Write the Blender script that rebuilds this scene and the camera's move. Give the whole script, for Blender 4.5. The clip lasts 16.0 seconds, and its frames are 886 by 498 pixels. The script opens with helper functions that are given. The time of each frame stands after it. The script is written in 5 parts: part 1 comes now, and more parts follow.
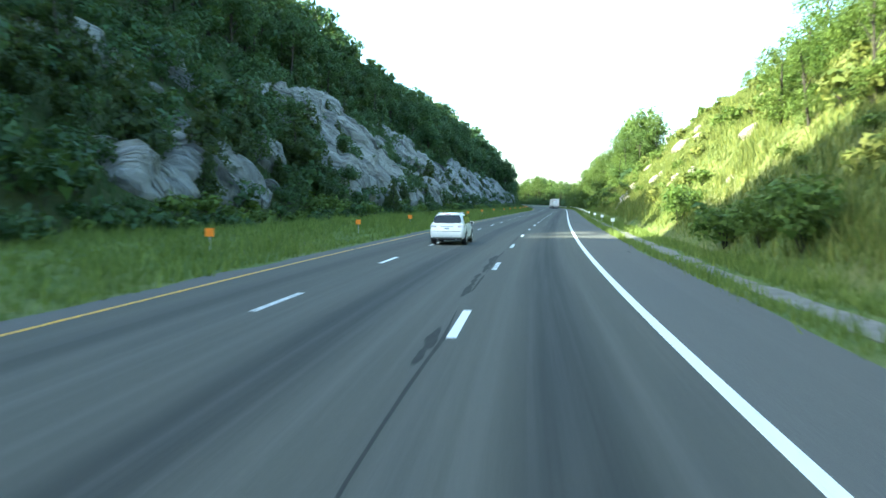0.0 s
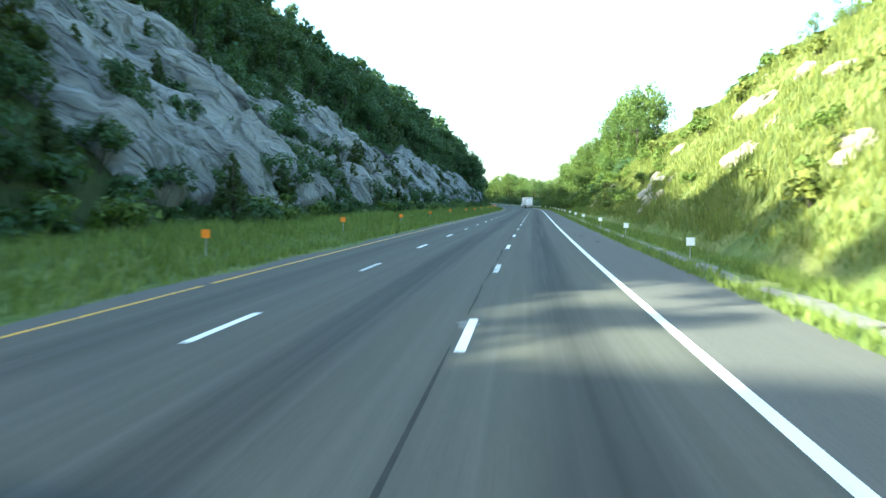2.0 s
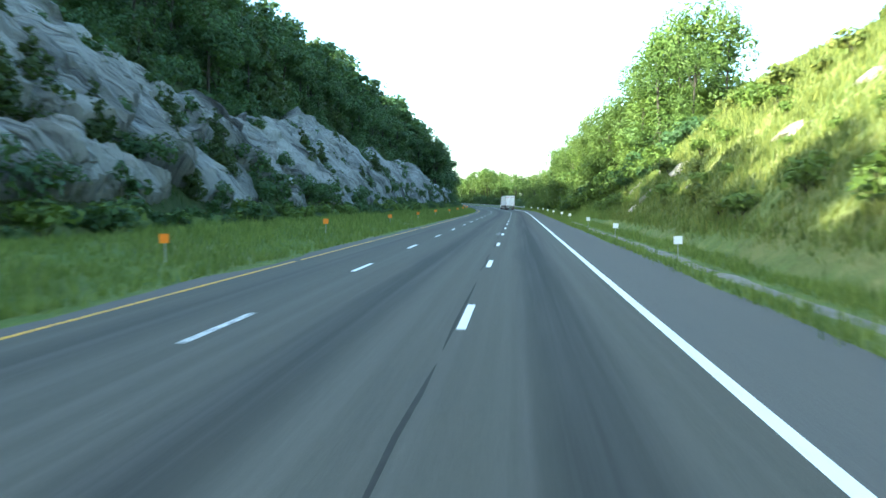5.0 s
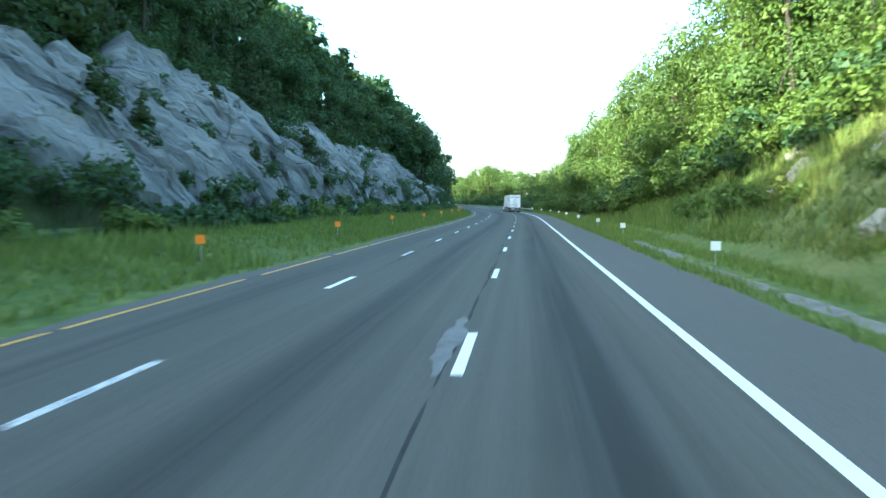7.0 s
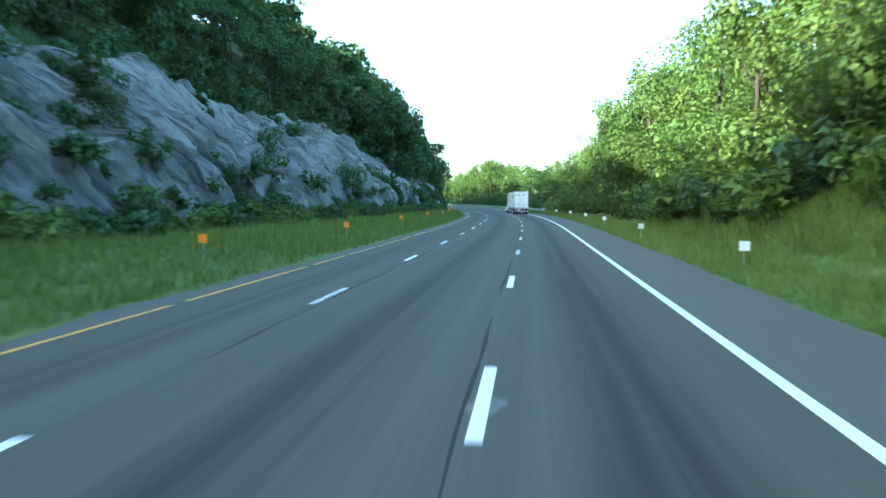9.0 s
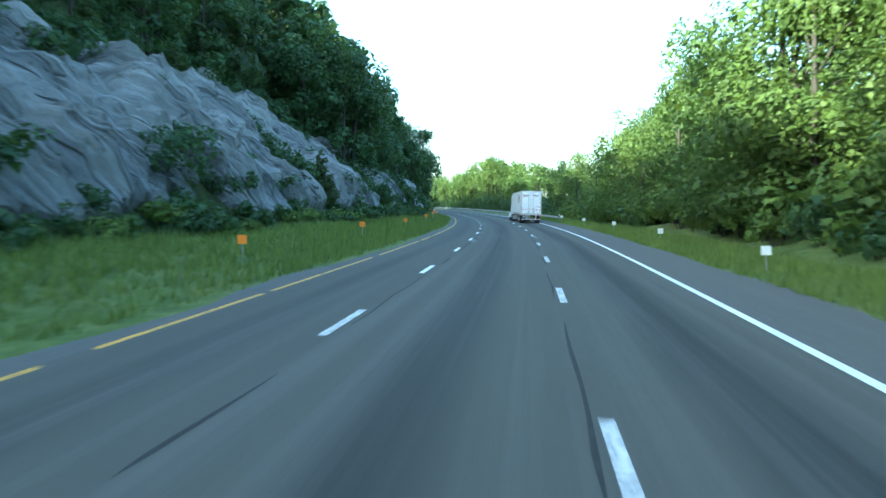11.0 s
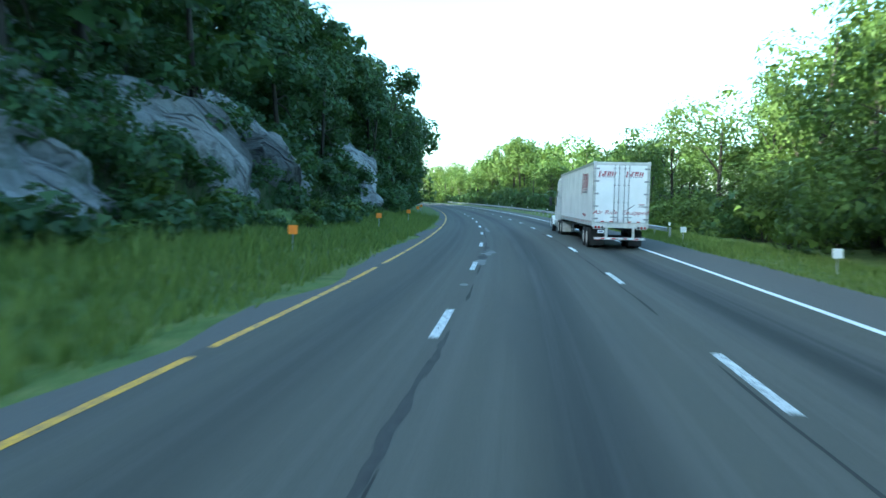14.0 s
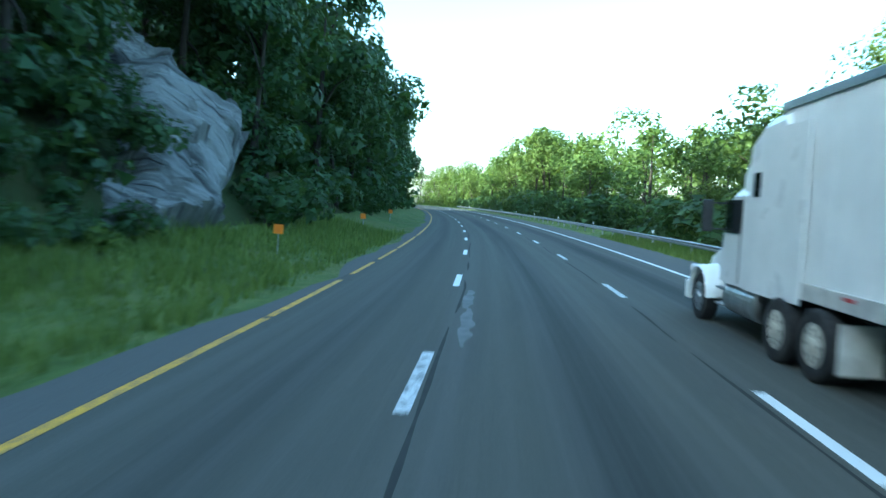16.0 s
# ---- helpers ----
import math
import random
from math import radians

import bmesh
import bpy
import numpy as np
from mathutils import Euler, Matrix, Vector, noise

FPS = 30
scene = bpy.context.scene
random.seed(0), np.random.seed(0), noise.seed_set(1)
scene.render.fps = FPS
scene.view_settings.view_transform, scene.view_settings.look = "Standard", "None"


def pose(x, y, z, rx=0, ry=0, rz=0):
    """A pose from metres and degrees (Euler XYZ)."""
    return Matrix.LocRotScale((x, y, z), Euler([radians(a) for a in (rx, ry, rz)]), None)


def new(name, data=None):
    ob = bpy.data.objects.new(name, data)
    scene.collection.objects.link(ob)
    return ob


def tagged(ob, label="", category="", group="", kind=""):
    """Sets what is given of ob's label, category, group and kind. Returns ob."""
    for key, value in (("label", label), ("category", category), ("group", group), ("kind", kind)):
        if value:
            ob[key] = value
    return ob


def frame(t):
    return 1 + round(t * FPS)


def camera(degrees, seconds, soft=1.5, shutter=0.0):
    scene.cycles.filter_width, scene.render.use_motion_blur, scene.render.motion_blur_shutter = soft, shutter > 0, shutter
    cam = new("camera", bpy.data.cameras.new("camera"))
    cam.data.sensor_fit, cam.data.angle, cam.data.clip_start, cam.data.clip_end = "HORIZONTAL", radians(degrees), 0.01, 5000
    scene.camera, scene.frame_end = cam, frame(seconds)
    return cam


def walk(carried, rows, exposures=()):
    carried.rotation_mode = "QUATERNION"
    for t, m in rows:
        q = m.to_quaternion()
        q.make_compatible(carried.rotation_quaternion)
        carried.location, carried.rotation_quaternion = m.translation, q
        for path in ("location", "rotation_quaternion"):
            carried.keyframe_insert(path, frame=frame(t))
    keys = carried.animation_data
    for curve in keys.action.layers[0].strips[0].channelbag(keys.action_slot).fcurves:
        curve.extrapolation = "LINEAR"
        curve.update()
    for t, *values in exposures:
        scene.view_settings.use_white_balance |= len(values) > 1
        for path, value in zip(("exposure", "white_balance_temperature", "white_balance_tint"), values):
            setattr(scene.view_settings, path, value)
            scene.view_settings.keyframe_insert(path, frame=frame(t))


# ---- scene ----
cam = camera(63.4, 16.0, soft=1.5, shutter=0.4)
PATH = [
    (0.0, 1.24, -11.47, 2.19, 86.34, -0.15, 6.85),
    (0.5, 1.13, -2.28, 2.17, 86.40, -0.17, 6.27),
    (1.0, 1.05, 7.07, 2.17, 86.26, -0.40, 5.50),
    (1.5, 1.14, 16.58, 2.17, 86.30, -0.30, 5.04),
    (2.0, 1.30, 26.07, 2.19, 86.23, -0.47, 4.46),
    (2.5, 1.57, 35.77, 2.19, 86.31, -0.47, 3.95),
    (3.0, 1.93, 45.55, 2.18, 86.28, -0.52, 3.58),
    (3.5, 2.36, 55.40, 2.17, 86.30, -0.33, 3.12),
    (4.0, 2.81, 65.27, 2.16, 86.23, -0.08, 2.64),
    (6.5, 5.22, 114.88, 2.10, 86.38, 0.10, 3.60),
    (7.0, 5.66, 124.81, 2.11, 86.37, 0.17, 3.44),
    (7.5, 6.13, 134.66, 2.10, 86.39, 0.45, 3.42),
    (8.0, 6.58, 144.52, 2.09, 86.41, 0.85, 3.31),
    (8.5, 6.97, 154.29, 2.07, 86.54, 0.42, 3.55),
    (9.0, 7.30, 164.03, 2.06, 86.36, 0.42, 3.96),
    (9.2, 7.40, 167.95, 2.06, 86.50, 0.15, 3.98),
    (11.3, 7.98, 208.42, 2.05, 86.64, -0.50, 4.26),
    (11.5, 8.02, 212.26, 2.05, 86.66, -0.50, 4.40),
    (12.0, 8.15, 221.90, 2.07, 86.53, -0.48, 4.71),
    (12.5, 8.22, 231.52, 2.08, 86.37, -0.45, 5.15),
    (13.0, 8.19, 241.05, 2.08, 86.10, -0.55, 6.05),
    (13.5, 8.04, 250.54, 2.09, 86.04, -1.35, 6.36),
    (14.0, 7.82, 260.06, 2.10, 86.17, -1.30, 6.28),
    (14.5, 7.60, 269.58, 2.12, 86.15, -1.80, 6.50),
    (15.0, 7.34, 279.10, 2.13, 86.21, -2.30, 6.78),
    (15.5, 7.02, 288.64, 2.17, 86.40, -2.65, 7.04),
    (16.0, 6.67, 298.20, 2.21, 86.43, -2.80, 7.72),
]
walk(cam, [(t, pose(x, y, z, rx, ry, rz)) for t, x, y, z, rx, ry, rz in PATH],
     [(0.0, 2.6, 5700.0, -11.0), (4.0, 2.68, 5700.0, -11.0), (8.0, 2.72, 5450.0, -12.5), (12.0, 2.66, 5200.0, -14.0), (16.0, 2.52, 5200.0, -17.0)])

# ---- light ----
world = bpy.data.worlds.new("sky")
scene.world = world
world.use_nodes = True
wn = world.node_tree.nodes
sky = wn.new("ShaderNodeTexSky")
sky.sky_type = 'NISHITA'
sky.sun_disc = False
SUN_ELEVATION, SUN_AZIMUTH = 25.0, 237.0     # degrees above the horizon; compass bearing with +y as north
sky.sun_elevation, sky.sun_rotation = radians(SUN_ELEVATION), radians(SUN_AZIMUTH)
sky.air_density, sky.dust_density, sky.ozone_density = 1.0, 2.5, 1.0
wn["Background"].inputs["Strength"].default_value = 0.14
world.node_tree.links.new(sky.outputs[0], wn["Background"].inputs["Color"])
sun = new("sun", bpy.data.lights.new("sun", 'SUN'))
sun.data.energy, sun.data.angle, sun.data.color = 5.0, radians(0.6), (1.0, 0.86, 0.64)
sun_way = Vector((math.sin(radians(SUN_AZIMUTH)) * math.cos(radians(SUN_ELEVATION)),
                  math.cos(radians(SUN_AZIMUTH)) * math.cos(radians(SUN_ELEVATION)),
                  math.sin(radians(SUN_ELEVATION))))
sun.rotation_euler = sun_way.to_track_quat("Z", "Y").to_euler()


# ---- materials ----
def rgb(c):
    return (c[0], c[1], c[2], 1.0)


class Mat:
    """A node material with short-hand for the nodes that it needs."""

    def __init__(self, name, rough=0.8, metal=0.0, spec=0.5):
        self.m = bpy.data.materials.new(name)
        self.m.use_nodes = True
        self.t = self.m.node_tree
        self.b = self.t.nodes["Principled BSDF"]
        self.b.inputs["Roughness"].default_value = rough
        self.b.inputs["Metallic"].default_value = metal
        self.b.inputs["Specular IOR Level"].default_value = spec

    def node(self, kind, **inputs):
        n = self.t.nodes.new(kind)
        for k, v in inputs.items():
            self.put(n.inputs[k.replace("_", " ")], v)
        return n

    def put(self, socket, v):
        if isinstance(v, bpy.types.NodeSocket):
            self.t.links.new(v, socket)
        else:
            socket.default_value = v

    def coord(self, which="Object"):
        return self.node("ShaderNodeTexCoord").outputs[which]

    def scaled(self, vec, s):
        n = self.node("ShaderNodeMapping")
        self.put(n.inputs["Vector"], vec)
        n.inputs["Scale"].default_value = s
        return n.outputs[0]

    def noise(self, vec, scale, detail=4.0, rough=0.6):
        n = self.node("ShaderNodeTexNoise", Scale=scale, Detail=detail, Roughness=rough)
        self.put(n.inputs["Vector"], vec)
        return n.outputs[0]

    def ramp(self, fac, stops):
        n = self.node("ShaderNodeValToRGB")
        e = n.color_ramp.elements
        while len(e) < len(stops):
            e.new(0.5)
        for el, (p, c) in zip(e, stops):
            el.position, el.color = p, rgb(c)
        self.put(n.inputs["Fac"], fac)
        return n.outputs[0]

    def fit(self, fac, a, b, c=0.0, d=1.0):
        n = self.node("ShaderNodeMapRange")
        for k, v in zip(("Value", "From Min", "From Max", "To Min", "To Max"), (fac, a, b, c, d)):
            self.put(n.inputs[k], v)
        return n.outputs[0]

    def mix(self, fac, a, b, how='MIX'):
        n = self.t.nodes.new("ShaderNodeMix")
        n.data_type, n.blend_type = 'RGBA', how
        self.put(n.inputs[0], fac)
        self.put(n.inputs[6], a if isinstance(a, bpy.types.NodeSocket) else rgb(a))
        self.put(n.inputs[7], b if isinstance(b, bpy.types.NodeSocket) else rgb(b))
        return n.outputs[2]

    def math(self, how, a, b=0.0):
        n = self.t.nodes.new("ShaderNodeMath")
        n.operation = how
        self.put(n.inputs[0], a)
        self.put(n.inputs[1], b)
        return n.outputs[0]

    def color(self, c):
        self.put(self.b.inputs["Base Color"], c if isinstance(c, bpy.types.NodeSocket) else rgb(c))
        return self

    def rough(self, r):
        self.put(self.b.inputs["Roughness"], r)
        return self

    def bump(self, h, strength=0.5, dist=0.02):
        n = self.node("ShaderNodeBump", Strength=strength, Distance=dist)
        self.put(n.inputs["Height"], h)
        self.put(self.b.inputs["Normal"], n.outputs[0])
        return self


def plain(name, c, rough=0.6, metal=0.0, spec=0.5, dirt=0.25, scale=6.0):
    """Paint, plastic, rubber or metal with slight soiling."""
    m = Mat(name, rough, metal, spec)
    v = m.coord()
    n = m.noise(v, scale, 5.0)
    m.color(m.mix(m.fit(n, 0.35, 0.75, 0.0, 1.0), c, tuple(x * (1 - dirt) for x in c)))
    m.rough(m.fit(n, 0.3, 0.7, max(rough - 0.08, 0.02), min(rough + 0.1, 1.0)))
    return m.m


def asphalt_material():
    m = Mat("asphalt", 0.9, 0, 0.22)
    uv = m.coord("UV")                      # x: metres across from the lane line, y: metres along
    v = m.coord()
    sep = m.node("ShaderNodeSeparateXYZ", Vector=uv)
    u = sep.outputs[0]
    fine = m.noise(v, 60.0, 3.0, 0.7)
    blot = m.noise(m.scaled(uv, (0.5, 0.05, 1)), 1.0, 5.0, 0.65)
    streak = m.noise(m.scaled(uv, (2.2, 0.02, 1)), 1.0, 4.0, 0.6)
    base = m.ramp(fine, [(0.3, (0.054, 0.056, 0.049)), (0.7, (0.106, 0.108, 0.092))])
    # oil drip down the middle of each lane, polished wheel tracks beside it
    drip = None
    for centre, width, amount in ((1.72, 1.1, 0.95), (-2.15, 1.05, 0.80), (-5.8, 0.85, 0.45)):
        d = m.math('ABSOLUTE', m.math('SUBTRACT', m.math('ADD', u, m.fit(blot, 0.3, 0.7, -0.15, 0.15)), centre))
        w = m.node("ShaderNodeMapRange")
        w.interpolation_type = 'SMOOTHERSTEP'
        for k, val in zip(("Value", "From Min", "From Max", "To Min", "To Max"), (d, 0.0, width, amount, 0.0)):
            m.put(w.inputs[k], val)
        drip = w.outputs[0] if drip is None else m.math('ADD', drip, w.outputs[0])
    drip = m.math('MULTIPLY', drip, m.fit(blot, 0.25, 0.75, 0.75, 1.1))
    c = m.mix(drip, base, (0.026, 0.029, 0.027))
    c = m.mix(m.fit(streak, 0.45, 0.75, 0.0, 0.30), c, (0.155, 0.155, 0.146))
    c = m.mix(m.fit(blot, 0.55, 0.8, 0.0, 0.4), c, (0.05, 0.054, 0.058))
    # paler, grittier shoulders
    m1 = m.math('GREATER_THAN', u, 3.62)
    m2 = m.math('LESS_THAN', u, -7.45)
    sh = m.math('ADD', m1, m2)
    gravel = m.ramp(m.noise(v, 25.0, 6.0, 0.75), [(0.35, (0.07, 0.072, 0.072)), (0.7, (0.16, 0.158, 0.15))])
    c = m.mix(m.math('MULTIPLY', sh, 0.65), c, gravel)
    m.color(c)
    m.rough(m.fit(drip, 0.0, 0.6, 0.95, 0.88))
    m.bump(fine, 0.35, 0.01)
    return m.m


def paint_material(name, c, worn=0.5):
    m = Mat(name, 0.7)
    v = m.coord()
    n = m.noise(v, 9.0, 6.0, 0.75)
    f = m.noise(v, 70.0, 2.0)
    k = m.math('MULTIPLY', m.fit(n, worn, worn + 0.12, 0.0, 1.0), m.fit(f, 0.3, 0.55, 0.4, 1.0))
    m.color(m.mix(k, c, (0.09, 0.095, 0.1)))
    return m.m


def ground_material(name="grass_ground", dry=0.0, shade=1.0):
    m = Mat(name, 0.95, 0, 0.2)
    v = m.coord()
    big = m.noise(v, 0.12, 4.0)
    mid = m.noise(v, 0.9, 5.0, 0.7)
    fine = m.noise(v, 9.0, 4.0, 0.75)
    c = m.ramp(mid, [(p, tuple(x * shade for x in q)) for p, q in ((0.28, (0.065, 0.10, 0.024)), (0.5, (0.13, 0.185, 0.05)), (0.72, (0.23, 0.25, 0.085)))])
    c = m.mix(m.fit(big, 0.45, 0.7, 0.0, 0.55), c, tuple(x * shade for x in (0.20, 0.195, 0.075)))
    if dry:
        c = m.mix(m.fit(m.noise(v, 0.25, 5.0, 0.7), 0.38, 0.62, 0.1 * dry, dry), c, (0.30, 0.235, 0.10))
    c = m.mix(m.fit(fine, 0.35, 0.75, 0.0, 0.55), c, (0.03, 0.05, 0.014))
    m.color(c)
    m.bump(fine, 0.8, 0.12)
    return m.m


def rock_material(name, pale, mid, dark, bedded=False):
    m = Mat(name, 0.9, 0, 0.3)
    v = m.coord()
    # x along the beds, y across them
    flow = m.coord("UV") if bedded else v
    warp = m.node("ShaderNodeVectorMath", Vector=flow)
    m.put(warp.inputs[1], m.scaled(m.node("ShaderNodeTexNoise", Scale=0.35, Detail=3.0, Vector=v).outputs[1], (0.35, 0.35, 0.35)))
    flow = warp.outputs[0]
    beds = m.noise(m.scaled(flow, (0.11, 1.0, 1.0)), 1.0, 8.0, 0.70)
    slabs = m.noise(m.scaled(flow, (0.07, 0.30, 0.3)), 1.0, 3.0, 0.5)
    big = m.noise(v, 0.11, 4.0)
    fine = m.noise(v, 5.0, 8.0, 0.8)
    c = m.ramp(m.math('ADD', m.math('MULTIPLY', beds, 0.6), m.math('MULTIPLY', slabs, 0.4)), [(0.37, dark), (0.45, mid), (0.56, pale)])

    def parting(scale, width, detail):
        n = m.noise(m.scaled(flow, scale), 1.0, 2.0 + detail, 0.45)
        return m.fit(m.math('ABSOLUTE', m.math('SUBTRACT', n, 0.5)), 0.0, width, 1.0, 0.0)
    # partings along the beds, a few joints across them
    along = m.math('MULTIPLY', parting((0.022, 0.60, 1.0), 0.014, 1), m.fit(m.noise(v, 0.35, 3.0), 0.36, 0.55, 0.15, 1.0))
    thin = m.math('MULTIPLY', parting((0.05, 1.7, 1.0), 0.018, 2), m.fit(m.noise(v, 0.6, 3.0), 0.42, 0.62, 0.0, 0.8))
    crk = m.t.nodes.new("ShaderNodeTexVoronoi")
    crk.feature = 'DISTANCE_TO_EDGE'
    m.put(crk.inputs["Vector"], m.scaled(flow, (0.30, 0.62, 1.0)))
    crk.inputs["Scale"].default_value = 0.9
    cross = m.math('MULTIPLY', m.fit(crk.outputs["Distance"], 0.0, 0.035, 1.0, 0.0), m.fit(m.noise(v, 0.5, 5.0, 0.7), 0.45, 0.60, 0.0, 0.9))
    joint = m.math('MAXIMUM', m.math('MAXIMUM', along, thin), cross)
    c = m.mix(m.fit(fine, 0.52, 0.74, 0.0, 0.45), c, mid)
    c = m.mix(m.fit(big, 0.56, 0.7, 0.0, 0.35), c, (0.17, 0.155, 0.13))
    c = m.mix(m.math('MULTIPLY', joint, 0.55), c, tuple(x * 0.5 for x in dark))
    moss = m.math('MULTIPLY', m.fit(m.noise(v, 0.5, 5.0, 0.75), 0.57, 0.68, 0.0, 0.8), m.fit(fine, 0.3, 0.6, 0.3, 1.0))
    c = m.mix(moss, c, (0.04, 0.065, 0.02))
    m.color(c)
    m.bump(m.math('SUBTRACT', m.math('ADD', m.math('MULTIPLY', beds, 0.9), m.math('MULTIPLY', fine, 0.35)), m.math('MULTIPLY', joint, 0.55)), 1.0, 0.3)
    return m.m


def leaf_material(name, dark, light, tone=0.3):
    m = Mat(name, 0.62, 0, 0.3)
    geo = m.node("ShaderNodeNewGeometry")
    info = m.node("ShaderNodeObjectInfo")
    isl = geo.outputs["Random Per Island"]
    c = m.mix(isl, dark, light)
    c = m.mix(m.fit(info.outputs["Random"], 0, 1, 0.0, tone), c, (0.16, 0.17, 0.03))
    blot = m.noise(m.coord(), 0.5, 3.0)
    c = m.mix(m.fit(blot, 0.4, 0.7, 0.0, 0.35), c, dark)
    m.color(c)
    tr = m.node("ShaderNodeBsdfTranslucent")
    m.put(tr.inputs["Color"], m.mix(0.5, c, (0.20, 0.26, 0.03)))
    mixer = m.node("ShaderNodeMixShader", Fac=0.28)
    m.t.links.new(m.b.outputs[0], mixer.inputs[1])
    m.t.links.new(tr.outputs[0], mixer.inputs[2])
    m.t.links.new(mixer.outputs[0], m.t.nodes["Material Output"].inputs["Surface"])
    return m.m


def bark_material():
    m = Mat("bark", 0.9, 0, 0.2)
    v = m.scaled(m.coord(), (6, 6, 1.2))
    n = m.noise(v, 2.0, 6.0, 0.7)
    m.color(m.ramp(n, [(0.3, (0.022, 0.019, 0.015)), (0.7, (0.065, 0.058, 0.048))])).bump(n, 0.6, 0.03)
    return m.m


ASPHALT = asphalt_material()
WHITE_PAINT = paint_material("white_road_paint", (0.72, 0.74, 0.74), 0.60)
WORN_PAINT = paint_material("worn_white_road_paint", (0.62, 0.64, 0.64), 0.46)
YELLOW_PAINT = paint_material("yellow_road_paint", (0.62, 0.36, 0.035), 0.47)
TAR = plain("tar_seal", (0.042, 0.044, 0.041), 0.9, spec=0.15)
WEAR = plain("dark_wear", (0.058, 0.06, 0.058), 0.9, spec=0.15, dirt=0.3, scale=8.0)
PATCH = plain("pale_patch", (0.16, 0.165, 0.165), 0.9, dirt=0.4, scale=4.0)
CONCRETE = plain("concrete", (0.185, 0.18, 0.16), 0.9, dirt=0.45, scale=2.0)
GRASS_GROUND = ground_material()
# undergrowth with the shade under trees painted in: grass colours at a third
SHADED_UNDERGROWTH = ground_material("leafy_undergrowth", 0.0, 0.32)
BANK_GROUND = ground_material("dry_bank_ground", 0.28)
ROCK = rock_material("grey_limestone", (0.315, 0.325, 0.325), (0.155, 0.162, 0.163), (0.028, 0.029, 0.029), True)
WARM_ROCK = rock_material("weathered_limestone", (0.45, 0.41, 0.345), (0.28, 0.255, 0.21), (0.07, 0.063, 0.052))
BARK = bark_material()
# leaf colours hold the light: dark for the shaded crest, light for sunny bank
LEAF_SHADED = leaf_material("dark_broad_leaves", (0.016, 0.042, 0.017), (0.052, 0.108, 0.038), 0.06)
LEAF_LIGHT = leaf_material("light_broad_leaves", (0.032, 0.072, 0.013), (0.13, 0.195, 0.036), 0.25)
LEAF_PINE = leaf_material("cedar_needles", (0.014, 0.030, 0.012), (0.045, 0.075, 0.028), 0.1)
LEAF_GRASS = leaf_material("grass_blades", (0.08, 0.125, 0.026), (0.215, 0.275, 0.066), 0.15)
LEAF_WEED = leaf_material("weed_leaves", (0.055, 0.085, 0.018), (0.20, 0.21, 0.05), 0.25)
LEAF_MID = leaf_material("mid_green_leaves", (0.032, 0.066, 0.015), (0.088, 0.143, 0.030), 0.18)


# ---- the road's line ----
# curvature (1/km, left positive) every 20 m along the lane line, from 20 m behind the origin
BEND = [-1.9, -1.41, -0.92, -0.47, -0.2, -0.13, -0.09, -0.01, 0.02, -0.01, -0.02, 0.1, 0.41, 0.9, 1.32, 1.54, 1.53, 1.39, 1.17,
        0.97, 0.83, 0.74, 0.7, 0.7, 0.72, 0.75, 0.78, 0.82, 0.84, 0.87, 1.0, 1.0, 1.0, 0.8, 0.5, 0.2, 0.0]
LINE_S = np.arange(-320.0, 1101.0, 1.0)
_k = np.interp(LINE_S, -20.0 + 20.0 * np.arange(len(BEND)), BEND) * 1e-3
_k[LINE_S < -20] = 0.0
LINE_H = np.concatenate([[0], np.cumsum((_k[1:] + _k[:-1]) / 2)])
LINE_H -= np.interp(0, LINE_S, LINE_H)
LINE_X = np.concatenate([[0], np.cumsum(-(np.sin(LINE_H[1:]) + np.sin(LINE_H[:-1])) / 2)])
LINE_Y = np.concatenate([[0], np.cumsum((np.cos(LINE_H[1:]) + np.cos(LINE_H[:-1])) / 2)])
LINE_X -= np.interp(0, LINE_S, LINE_X)
LINE_Y -= np.interp(0, LINE_S, LINE_Y)
RIGHT_EDGE, LEFT_DASH, YELLOW = 3.53, -4.28, -7.32
PAVED_LEFT, PAVED_RIGHT = -8.0, 6.2


def grade(s):
    return np.interp(s, [-400, 0, 120, 200, 280, 360, 440, 520, 1100], [0.1, 0, -0.1, -0.16, -0.07, 0.26, 0.69, 1.12, 2.4])


def place(s, u, z=0.0):
    """World coordinates (n x 3) of points s metres along the road, u to its right, z over the carriageway."""
    s, u, z = np.broadcast_arrays(np.asarray(s, float), np.asarray(u, float), np.asarray(z, float))
    h = np.interp(s, LINE_S, LINE_H)
    return np.stack([np.interp(s, LINE_S, LINE_X) + u * np.cos(h), np.interp(s, LINE_S, LINE_Y) + u * np.sin(h), grade(s) + z], -1)


def road_pose(s, u, z=0.0, turn=0.0):
    """Pose of a thing beside the road, its y axis along the road."""
    x, y, w = place(s, u, z)
    return pose(x, y, w, 0, 0, math.degrees(np.interp(s, LINE_S, LINE_H)) + turn)


